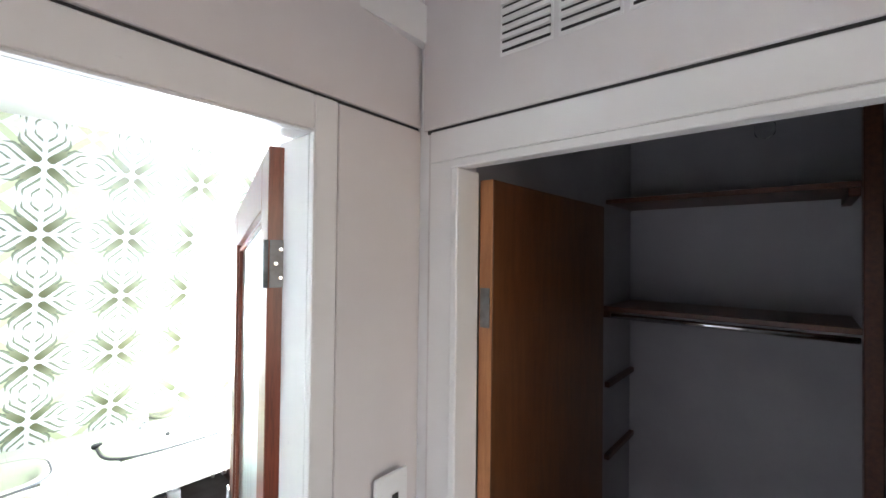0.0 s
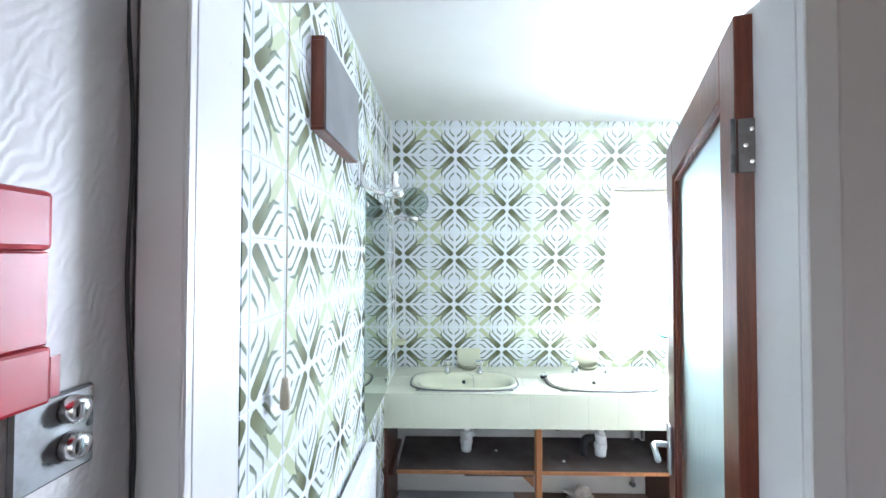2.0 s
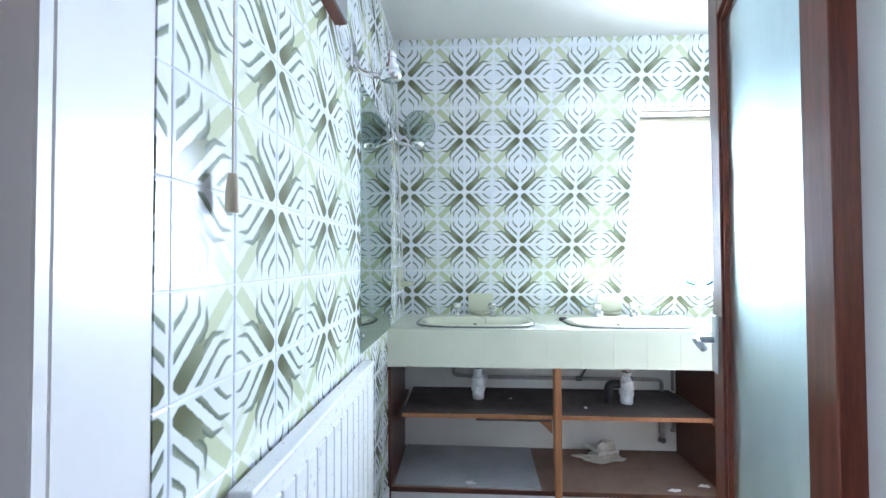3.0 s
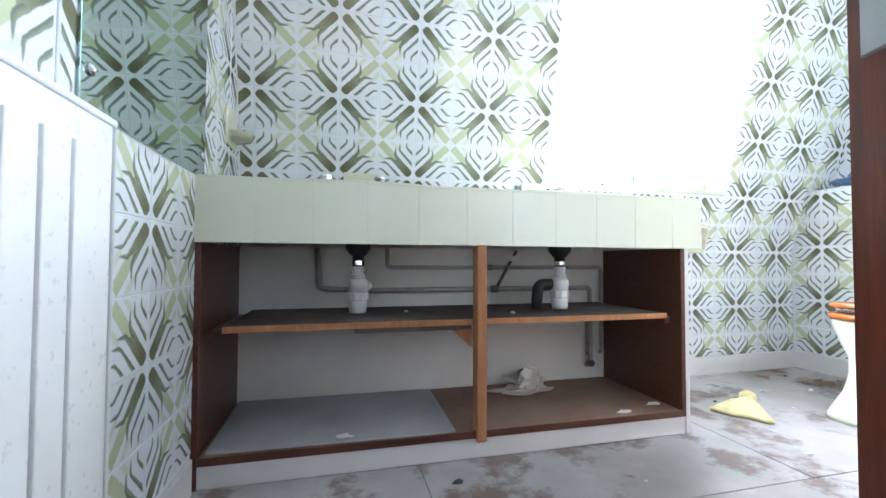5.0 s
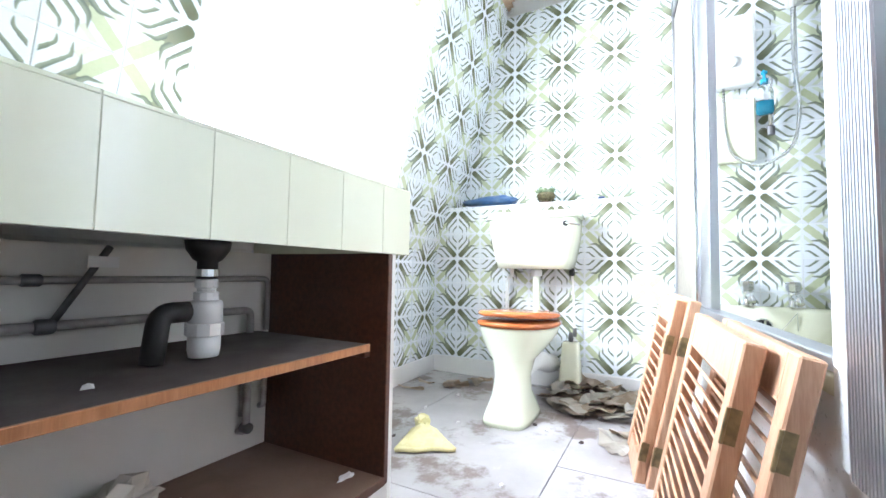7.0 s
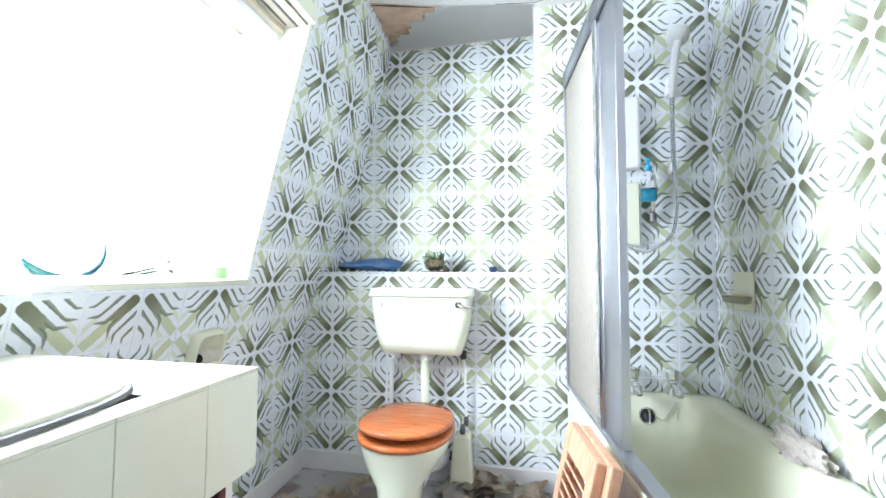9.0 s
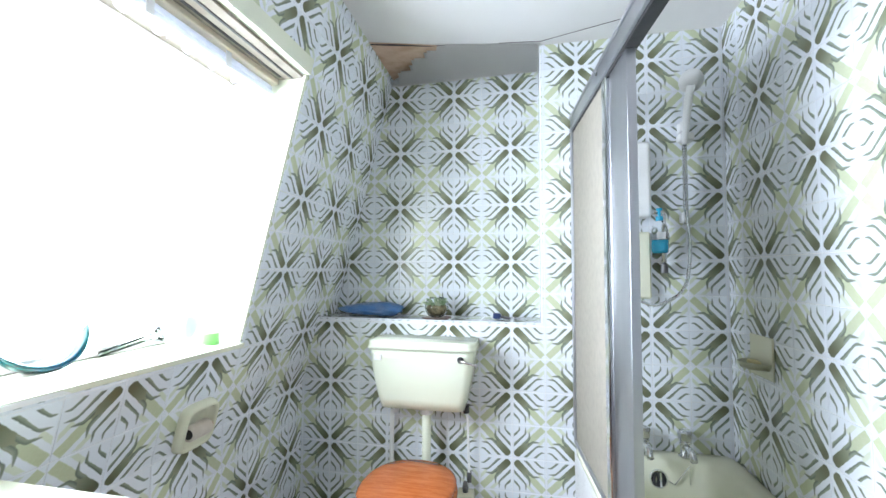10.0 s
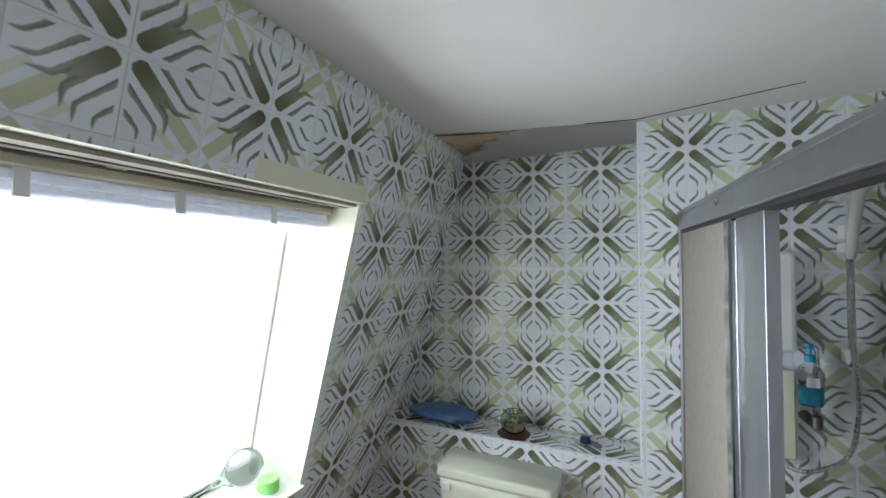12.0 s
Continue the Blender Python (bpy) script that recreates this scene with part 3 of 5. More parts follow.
def basin(cx, label):
    cy = -0.376
    b = thing("washbasin", (cx, cy, VAN_TOP), label, "washbasin", "basins in the worktop")
    prof = [(0.300, 0.176, 0.002, 3.2), (0.298, 0.174, 0.012, 3.2), (0.285, 0.162, 0.014, 3.1), (0.262, 0.128, 0.006, 3.0), (0.245, 0.113, -0.02, 2.8),
            (0.215, 0.095, -0.075, 2.5), (0.15, 0.065, -0.115, 2.2), (0.05, 0.03, -0.125, 2.0)]
    bm = rings([oval(cx, cy - (0.012 if k > 2 else 0), a, w, VAN_TOP + z, p, 48) for k, (a, w, z, p) in enumerate(prof)], cap0=False)
    part("bowl", bm, M_CERAMIC, b, smooth=True)
    bm = rings([oval(cx, cy, 0.309, 0.185, VAN_TOP + 0.001, 3.2, 48), oval(cx, cy, 0.308, 0.184, VAN_TOP + 0.006, 3.2, 48), oval(cx, cy, 0.301, 0.177, VAN_TOP + 0.008, 3.2, 48), oval(cx, cy, 0.299, 0.175, VAN_TOP + 0.002, 3.2, 48)], cap0=False, cap1=False)
    part("steel_trim", bm, M_STEEL, b, "thin steel edging strip", True)
    part("overflow", lathe([(0.011, -0.002), (0.011, 0.002), (0.002, 0.001)], (cx, cy + 0.092, VAN_TOP - 0.03), 12, matrix=Matrix.Rotation(radians(65), 4, 'X')), M_BLACK, b)
    part("waste", lathe([(0.022, -0.126), (0.022, -0.12), (0.016, -0.119), (0.006, -0.122)], (cx, cy - 0.012, VAN_TOP), 16), M_CHROME, b, smooth=True)
    for dx in (-0.098, 0.098):
        tx, ty = cx + dx, cy + 0.143
        bm = lathe([(0.021, 0.012), (0.021, 0.018), (0.016, 0.022), (0.016, 0.048), (0.019, 0.052), (0.019, 0.058)], (tx, ty, VAN_TOP), 16)
        tube(bend([(tx, ty, VAN_TOP + 0.038), (tx, ty - 0.05, VAN_TOP + 0.05), (tx, ty - 0.085, VAN_TOP + 0.032)], 0.03), 0.010, 10, bm)
        tap = part("tap", bm, M_CHROME, b, smooth=True)
        part("tap_head", lathe([(0.012, 0.058), (0.022, 0.062), (0.024, 0.08), (0.020, 0.088), (0.003, 0.090)], (tx, ty, VAN_TOP), 8), M_CHROME, tap)
    bm = tube([(cx + 0.02, cy + 0.13, VAN_TOP + 0.014), (cx + 0.055, cy + 0.10, VAN_TOP + 0.008), (cx + 0.06, cy + 0.06, VAN_TOP - 0.03), (cx + 0.045, cy + 0.02, VAN_TOP - 0.09)], 0.002, 6)
    part("chain", bm, M_CHROME, b)
    return b


basin(0.432, "pale primrose oval washbasin with chrome taps")
basin(1.203, "pale primrose washbasin below the bright window")

plug = thing("basin_plug", (0.905, -0.30, VAN_TOP), "black rubber basin plug lying on the worktop", "plug")
part("stopper", lathe([(0.017, 0.0), (0.021, 0.004), (0.022, 0.016), (0.014, 0.019), (0.002, 0.019)], (0.905, -0.30, VAN_TOP), 16), M_BLACK, plug, smooth=True)
part("ring", tube([(0.905 + 0.01 * math.cos(i), -0.30 + 0.003, VAN_TOP + 0.026 + 0.01 * math.sin(i)) for i in np.linspace(0, 6.28, 13)], 0.002, 6), M_CHROME, plug)


def soap_dish(o, u, v, out, label, w=0.15, h=0.15):
    """Ceramic tile with a scooped tray that stands out of the wall."""
    c = Vector(o)
    t = thing("soap_dish", c, label, "soap dish", "ceramic soap dishes")
    bm = prism([c + u * (-w / 2) + v * (-h / 2) + out * 0.009, c + u * (w / 2) + v * (-h / 2) + out * 0.009, c + u * (w / 2) + v * (h / 2) + out * 0.009, c + u * (-w / 2) + v * (h / 2) + out * 0.009], -out * 0.008)
    bmesh.ops.bevel(bm, geom=bm.edges[:], offset=0.002, segments=1, affect='EDGES')
    part("back_tile", bm, M_CERAMIC, t)
    loops = []
    for rr, dz in ((0.25, -0.03), (0.85, -0.022), (1.0, 0.0), (0.93, 0.002), (0.72, -0.012), (0.1, -0.016)):
        loops.append([c + u * (math.cos(a) * w * 0.46 * rr) + out * (0.008 + math.sin(a) * 0.075 * rr) + UP * (dz - 0.02) for a in np.linspace(0, math.pi, 15)])
    bm = rings(loops, close=False, cap0=False, cap1=False)
    bmesh.ops.solidify(bm, geom=bm.faces[:], thickness=0.003)
    part("tray", bm, M_CERAMIC, t, smooth=True)
    return t


for sx in (0.469, 1.232):
    soap_dish((sx, yw(sx, 0.905) - 0.010, 0.900), N_U, N_V, N_OUT, "primrose ceramic soap dish above a washbasin")
soap_dish((0.006, -0.25, 1.07), Vector((0, -1, 0)), UP, Vector((1, 0, 0)), "primrose ceramic soap dish beside the mirror", 0.13, 0.13)
soap_dish((2.742, SOUTH + 0.006, 0.95), Vector((1, 0, 0)), UP, Vector((0, 1, 0)), "primrose soap dish with a used bar above the bath")
soap = thing("soap_bar", (2.742, SOUTH + 0.045, 0.936), "small yellow bar of soap in the dish", "soap")
part("bar", box(2.705, SOUTH + 0.028, 0.921, 2.755, SOUTH + 0.058, 0.938, 0.006, seg=2), M_YELLOW, soap, smooth=True)


def bottle_trap(x, y, z0, elbow):
    t = thing("bottle_trap", (x, y, z0), "white plastic bottle trap under a washbasin", "trap", "traps under the basins")
    part("tail", lathe([(0.045, VAN_BOT + 0.01), (0.042, VAN_BOT - 0.01), (0.028, VAN_BOT - 0.03), (0.020, VAN_BOT - 0.035), (0.020, VAN_BOT - 0.07)], (x, y, 0), 16), M_BLACK, t, "black basin waste fitting", True)
    part("clamp", lathe([(0.022, VAN_BOT - 0.065), (0.022, VAN_BOT - 0.05), (0.021, VAN_BOT - 0.05)], (x, y, 0), 12), M_CHROME, t)
    part("nut", lathe([(0.017, 0.592), (0.022, 0.590), (0.022, 0.574), (0.018, 0.572), (0.018, 0.566), (0.024, 0.564), (0.024, 0.549), (0.020, 0.547)], (x, y, 0), 12), M_WHITEP, t)
    part("upper_body", lathe([(0.020, 0.548), (0.030, 0.546), (0.033, 0.538), (0.033, 0.500)], (x, y, 0), 20), M_WHITEP, t, smooth=True)
    part("collar", lathe([(0.033, 0.501), (0.037, 0.500), (0.037, 0.476), (0.033, 0.474)], (x, y, 0), 10), M_WHITEP, t)
    part("cup", lathe([(0.031, 0.475), (0.031, z0 + 0.016), (0.028, z0 + 0.003), (0.004, z0)], (x, y, 0), 20), M_WHITEP, t, smooth=True)
    if elbow:
        part("outlet", tube(bend([(x - 0.03, y + 0.01, 0.525), (x - 0.085, y + 0.01, 0.525), (x - 0.095, y + 0.01, 0.43)], 0.05), 0.021, 12), M_BLACK, t, "black plastic outlet bend", True)
    else:
        part("outlet", tube(bend([(x + 0.03, y, 0.525), (x + 0.04, y + 0.12, 0.515), (x + 0.03, y + 0.27, 0.50)], 0.05), 0.018, 10), M_WHITEP, t, smooth=True)
    return t


bottle_trap(0.446, -0.335, 0.428, False)
bottle_trap(1.207, -0.375, 0.428, True)


def pipe_run(points, r, label, mat=None, clips=()):
    p = thing("pipe", points[0], label, "pipe", "pipes under the worktop")
    part("tube", tube(bend(points, 0.022), r, 10), mat or M_PIPE, p, smooth=True)
    for c in clips:
        part("joint", lathe([(r * 1.2, -0.016), (r * 1.45, -0.013), (r * 1.45, 0.013), (r * 1.2, 0.016)], c[0], 10, matrix=Matrix.Rotation(radians(90), 4, c[1])), M_STEEL, p, smooth=True)
    return p


pipe_run([(0.56, -0.22, 0.655), (0.57, -0.150, 0.585), (1.545, -0.150, 0.585), (1.545, -0.150, 0.43)], 0.0085, "grey copper supply pipe along the cabinet back", None, [((1.0, -0.150, 0.585), 'Y')])
pipe_run([(1.545, -0.150, 0.41), (1.545, -0.150, 0.205), (1.545, -0.131, 0.20)], 0.0085, "grey copper pipe dropping below the shelf")
pipe_run([(0.30, -0.155, 0.66), (0.31, -0.155, 0.505), (0.46, -0.155, 0.495), (1.477, -0.165, 0.495), (1.477, -0.165, 0.43)], 0.0105, "thicker grey pipe above the shelf", None, [((1.02, -0.163, 0.495), 'Y'), ((1.30, -0.163, 0.495), 'Y')])
pipe_run([(1.477, -0.165, 0.41), (1.477, -0.165, 0.150), (1.477, -0.131, 0.145)], 0.0105, "thicker grey pipe dropping below the shelf", None, [((1.477, -0.165, 0.16), 'X')])
pipe_run([(1.477, -0.143, 0.41), (1.477, -0.143, 0.19)], 0.0085, "thin grey pipe beside the drop")
pipe_run([(1.105, -0.20, 0.655), (1.09, -0.16, 0.60), (1.03, -0.165, 0.50)], 0.007, "flexible tap pipe under the worktop", M_STEEL)
lab = thing("pipe_tag", (1.085, -0.19, 0.62), "white paper tag tied to the tap pipe", "tag")
part("paper", box(1.07, -0.197, 0.612, 1.125, -0.195, 0.635, matrix=None), M_WHITEP, lab)
pipe_run([(0.47, -0.33, 0.395), (0.50, -0.32, 0.385), (0.78, -0.20, 0.385)], 0.02, "black waste pipe below the shelf", M_BLACK)

board = thing("loose_board", (0.36, -0.32, 0.085), "loose grey board lying in the cabinet", "board")
part("sheet", prism([(0.035, -0.565, 0.0845), (0.735, -0.575, 0.0845), (0.745, -0.145, 0.0845), (0.030, -0.135, 0.0845)], (0, 0, 0.006)), M_GREYBOARD, board)


def crumple(name, at, size, label, category, mat, seed, rough=0.45, flat=0.5, sub=3, group=""):
    """A crumpled ball or sheet of paper, pushed about by noise."""
    b = bmesh.new()
    bmesh.ops.create_icosphere(b, subdivisions=sub, radius=1.0)
    for v in b.verts:
        p = v.co.copy()
        k = 1 + rough * noise.noise(p * 1.7 + Vector((seed, 0, 0))) + rough * 0.8 * abs(noise.noise(p * 4.1 + Vector((0, seed, 0)))) - 0.2
        v.co = Vector((p.x * size[0] * k, p.y * size[1] * k, max(p.z * k, -flat) * size[2]))
    low = min(v.co.z for v in b.verts)
    bmesh.ops.translate(b, verts=b.verts, vec=Vector(at) - Vector((0, 0, low)))
    t = thing(name, at, label, category, group)
    part("body", b, mat, t)
    return t


crumple("crumpled_paper", (1.135, -0.225, 0.0845), (0.080, 0.048, 0.050), "crumpled white paper bag on the bottom board", "paper", M_PAPER, 3.1, 0.9)
crumple("paper_sheet", (1.105, -0.245, 0.0845), (0.10, 0.052, 0.012), "torn cream paper under the crumpled bag", "paper", M_PAPER, 8.3, 0.9)
for sx, sy, sd in ((0.40, -0.545, 1.2), (1.36, -0.545, 5.5), (1.52, -0.50, 2.5)):
    crumple("plaster_flake", (sx, sy, 0.0845 if sx > 0.8 else 0.0908), (0.026, 0.012, 0.004), "flaked white plaster on the cabinet floor", "debris", M_PAINT, sd, 0.9, sub=2, group="flakes")
for sx, sy, sd in ((0.62, -0.33, 2.2), (0.98, -0.45, 4.5)):
    crumple("grit", (sx, sy, 0.4275), (0.009, 0.007, 0.007), "small pale crumb on the dusty shelf", "debris", M_PAINT, sd, 0.7, sub=1, group="crumbs")

# ---- west wall things ----
mir = thing("mirror", (0.006, -0.82, 0.85), "tinted wall mirror fixed with dome screws", "mirror")
part("pane", box(0.0065, -1.115, 0.838, 0.0115, -0.535, 1.822, 0.001), M_MIRROR, mir)
for sy in (-1.09, -0.56):
    for sz in (0.90, 1.77):
        part("screw_cap", lathe([(0.010, 0), (0.010, 0.003), (0.006, 0.007), (0.001, 0.008)], (0.0115, sy, sz), 12, matrix=Matrix.Rotation(radians(90), 4, 'Y')), M_CHROME, mir, smooth=True)


def wall_light(y, z, globe, label):
    t = thing("wall_light", (0, y, z), label, "wall light", "chrome wall lights at the mirror")
    part("back_plate", box(0.0065, y - 0.028, z - 0.06, 0.016, y + 0.028, z + 0.035, 0.004, seg=2), M_CHROME, t)
    part("arm", tube(bend([(0.014, y, z - 0.01), (0.03, y, z - 0.07), (0.135, y, z - 0.095)], 0.05), 0.010, 12, radii=None), M_CHROME, t, smooth=True)
    part("cup", lathe([(0.012, -0.105), (0.034, -0.10), (0.038, -0.085), (0.036, -0.07), (0.030, -0.068)], (0.14, y, z), 20), M_CHROME, t, smooth=True)
    if globe:
        b = bmesh.new()
        bmesh.ops.create_uvsphere(b, u_segments=32, v_segments=20, radius=0.084)
        inner = bmesh.ops.create_uvsphere(b, u_segments=32, v_segments=20, radius=0.0825)
        bmesh.ops.reverse_faces(b, faces=list({f for v in inner["verts"] for f in v.link_faces}))
        bmesh.ops.translate(b, verts=b.verts, vec=(0.145, y, z + 0.008))
        part("globe", b, M_SMOKE, t, "smoked glass globe", True, False)
    else:
        part("lamp_holder", lathe([(0.030, -0.068), (0.030, -0.055), (0.018, -0.052), (0.018, -0.03), (0.021, -0.029), (0.021, -0.018), (0.012, -0.017), (0.012, -0.005)], (0.14, y, z), 16), M_CHROME, t)
    return t


wall_light(-1.22, 1.88, False, "chrome wall light whose globe is missing")
wall_light(-0.45, 1.855, True, "chrome wall light with a smoked glass globe")

pan = thing("wall_panel_heater", (0, -1.52, 1.885), "grey panel in a brown wooden frame on the tiles", "wall panel")
part("panel", box(0.0405, -1.763, 1.870, 0.045, -1.402, 2.103, 0.001), M_GREYSLAB, pan)
for z in (1.868, 2.095):
    part("rail", box(0.0065, -1.765, z, 0.040, -1.400, z + 0.010, 0.001), M_DOORWOOD, pan)
for y in (-1.765, -1.410):
    part("stile", box(0.0065, y, 1.8785, 0.040, y + 0.010, 2.0945, 0.001), M_DOORWOOD, pan)

cord = thing("pull_cord", (0.03, -1.965, CEIL), "ceiling light pull cord with a beige handle", "pull cord")
part("cord", tube([(0.032, -1.965, CEIL), (0.030, -1.965, 1.31)], 0.0016, 6), M_BEIGE, cord)
part("handle", lathe([(0.003, 0.03), (0.007, 0.028), (0.0105, 0.0), (0.0105, -0.028), (0.008, -0.032), (0.002, -0.032)], (0.030, -1.965, 1.285), 12), M_BEIGE, cord, smooth=True)

rad = thing("radiator", (0.07, -1.66, 0.2), "white fluted panel radiator under the tiles", "radiator")
R0, R1, RZ0, RZ1, RX = -1.950, -1.115, 0.225, 0.818, 0.056
part("panel", box(0.034, R0, RZ0, RX, R1, RZ1 - 0.004, 0.006, seg=2), M_RAD, rad)
nf = 13
for i in range(nf):
    y0 = R0 + 0.045 + i * (R1 - R0 - 0.09) / nf
    part("flute", box(RX - 0.004, y0, RZ0 + 0.035, RX + 0.006, y0 + (R1 - R0 - 0.09) / nf - 0.007, RZ1 - 0.055, 0.0025, seg=2), M_RAD, rad)
part("top_grille", box(0.018, R0 - 0.004, RZ1 - 0.012, RX + 0.004, R1 + 0.004, RZ1, 0.004, seg=2), M_RAD, rad)
part("end_cheek", box(0.030, R0 - 0.006, RZ0 + 0.01, RX + 0.002, R0 - 0.001, RZ1 - 0.012, 0.002), M_RAD, rad)
part("end_cheek", box(0.030, R1 + 0.001, RZ0 + 0.01, RX + 0.002, R1 + 0.006, RZ1 - 0.012, 0.002), M_RAD, rad)
boss = part("bleed_boss", lathe([(0.013, -0.008), (0.014, 0.0), (0.014, 0.006), (0.011, 0.008)], (0.030, R0 - 0.014, RZ1 - 0.05), 16, matrix=Matrix.Rotation(radians(90), 4, 'X')), M_BEIGE, rad, smooth=True)
part("hole", lathe([(0.008, 0.0), (0.008, 0.0088), (0.002, 0.009)], (0.030, R0 - 0.014, RZ1 - 0.05), 12, matrix=Matrix.Rotation(radians(90), 4, 'X')), M_BLACK, boss)
for sy in (R0 + 0.12, R1 - 0.12):
    part("wall_bracket", box(0.0065, sy - 0.02, RZ0 + 0.1, 0.034, sy + 0.02, RZ1 - 0.1, 0.002), M_RAD, rad)
for sy in (R0 + 0.05, R1 - 0.05):
    part("feed_pipe", tube([(0.045, sy, RZ0 + 0.03), (0.045, sy, -0.001)], 0.0075, 10), M_PIPE, rad, smooth=True)

# ---- bathroom door, swung inwards ----
HX, HY = 0.905, -2.005
LX, LY = 1.082, -1.412
lw = math.hypot(LX - HX, LY - HY)
DM = Matrix.Translation((HX, HY, 0)) @ Matrix.Rotation(math.atan2(LY - HY, LX - HX), 4, 'Z')
door = thing("door_1", (HX, HY, 0), "open red-brown door with an obscured glass pane", "door", kind="structure")
DT = 0.02


def dbox(name, a, mat, label="", parent=None, bev=0.002):
    bm = box(*a, bev)
    for v in bm.verts:
        if v.co.z > 1.85:
            v.co.z -= 0.105 * v.co.x / lw
    bm.transform(DM)
    return part(name, bm, mat, parent or door, label)


dbox("hinge_stile", (0, -DT, 0.01, 0.085, DT, 2.008), M_DOORWOOD)
dbox("lock_stile", (lw - 0.085, -DT, 0.01, lw, DT, 2.008), M_DOORWOOD)
dbox("top_rail", (0.085, -DT, 1.895, lw - 0.085, DT, 2.008), M_DOORWOOD)
dbox("bottom_rail", (0.085, -DT, 0.01, lw - 0.085, DT, 0.21), M_DOORWOOD)
for a in ((0.085, 0.21, 0.095, 1.885), (lw - 0.095, 0.21, lw - 0.085, 1.885), (0.095, 1.875, lw - 0.095, 1.885), (0.095, 0.21, lw - 0.095, 0.22)):
    dbox("glazing_bead", (a[0], -0.014, a[1], a[2], 0.014, a[3]), M_DOORWOOD)
dg = dbox("glass_pane", (0.094, -0.003, 0.219, lw - 0.094, 0.003, 1.876), M_OBSCURE, "rippled obscured glass", None, 0)
for hz in (0.25, 1.71):
    h = dbox("hinge", (-0.003, -DT + 0.004, hz, -0.0005, DT - 0.004, hz + 0.10), M_STEEL, "steel butt hinge", None, 0.0005)
    part("knuckle", tube([DM @ Vector((-0.004, DT + 0.004, hz)), DM @ Vector((-0.004, DT + 0.004, hz + 0.10))], 0.005, 8), M_STEEL, h, smooth=True)
    for k in (0.02, 0.05, 0.08):
        part("screw", lathe([(0.004, 0), (0.004, 0.0008), (0.001, 0.001)], DM @ Vector((-0.003, 0.004 if k == 0.05 else -0.006, hz + k)), 8, matrix=DM.to_3x3().to_4x4() @ Matrix.Rotation(radians(-90), 4, 'Y')), M_CHROME, h)
for sgn, mat, nm in ((1, M_ALU, "satin metal lever handle"), (-1, M_WHITEP, "white lever handle")):
    y0 = sgn * (DT + 0.004)
    h = part("handle_plate", box(lw - 0.07, min(y0, y0 + sgn * 0.008), 0.88, lw - 0.03, max(y0, y0 + sgn * 0.008), 1.03, 0.003, matrix=DM), mat, door, nm)
    part("lever", tube([DM @ p for p in bend([Vector((lw - 0.05, y0, 0.965)), Vector((lw - 0.05, y0 + sgn * 0.05, 0.965)), Vector((lw - 0.16, y0 + sgn * 0.055, 0.962))], 0.02)], 0.009, 10), mat, h, smooth=True)

# ---- toilet ----
TCY = -0.615
wc = thing("toilet", (2.62, TCY, 0), "pale green toilet with a closed wooden seat", "toilet")
prof = [(2.425, 0.096, 0.172, 0.0), (2.425, 0.096, 0.172, 0.018), (2.43, 0.088, 0.158, 0.04), (2.45, 0.077, 0.128, 0.10), (2.48, 0.072, 0.112, 0.165), (2.52, 0.090, 0.126, 0.23), (2.565, 0.138, 0.172, 0.285), (2.60, 0.170, 0.212, 0.335), (2.61, 0.178, 0.225, 0.362), (2.61, 0.178, 0.225, 0.372)]
part("pedestal_bowl", rings([oval(cx, TCY - 0.030 * max(0.0, 1 - z / 0.25), a, w, z, 3.6 if z < 0.06 else 2.3, 40) for cx, w, a, z in prof]), M_TOILET, wc, smooth=True)
part("seat", rings([oval(2.605, TCY, a, w, z, 2.25, 48) for a, w, z in ((0.222, 0.182, 0.374), (0.230, 0.190, 0.380), (0.230, 0.190, 0.392), (0.222, 0.182, 0.398))]), M_SEAT, wc, "varnished orange-brown wooden seat", True)
lid_mesh = rings([oval(2.603, TCY, a, w, z, 2.25, 48) for a, w, z in ((0.216, 0.176, 0.402), (0.225, 0.185, 0.407), (0.226, 0.186, 0.417), (0.216, 0.176, 0.425), (0.15, 0.12, 0.428), (0.03, 0.02, 0.429))])
lid_mesh.transform(Matrix.Translation((2.83, 0, 0.405)) @ Matrix.Rotation(radians(2.6), 4, 'Y') @ Matrix.Translation((-2.83, 0, -0.405)))
part("lid", lid_mesh, M_SEAT, wc, "varnished orange-brown wooden lid", True)
for dy in (-0.08, 0.08):
    part("seat_hinge", tube([(2.82, TCY + dy, 0.372), (2.82, TCY + dy, 0.41), (2.80, TCY + dy, 0.412)], 0.008, 8), M_CHROME, wc, smooth=True)
part("outlet", tube(bend([(2.60, TCY - 0.02, 0.17), (2.76, TCY - 0.03, 0.19), (2.90, TCY - 0.06, 0.14), (2.985, TCY - 0.06, 0.13)], 0.06), 0.048, 18), M_WHITEP, wc, "white pan connector", True)


def cbox(y0, y1, x0, x1, z0, z1, t0, t1, n=6):
    """A cistern body that tapers towards its foot."""
    loops = []
    for i in range(n + 1):
        t = i / n
        k = t0 + (t1 - t0) * (1 - (1 - t) ** 1.8)
        cy, hw = (y0 + y1) / 2, (y1 - y0) / 2 * k
        z = z0 + (z1 - z0) * t
        r = 0.035
        xa, xb = x0 + (1 - k) * 0.12, x1
        pts = []
        for ccx, ccy, a0 in ((xb - 0.002, cy + hw - 0.002, 0), (xa + r, cy + hw - r, 90), (xa + r, cy - hw + r, 180), (xb - 0.002, cy - hw + 0.002, 270)):
            rr = r if ccx < xb - 0.01 else 0.002
            for da in (0, 30, 60, 90):
                an = radians(a0 + da)
                pts.append(Vector((ccx + rr * math.cos(an), ccy + rr * math.sin(an), z)))
        loops.append(pts)
    return rings(loops)


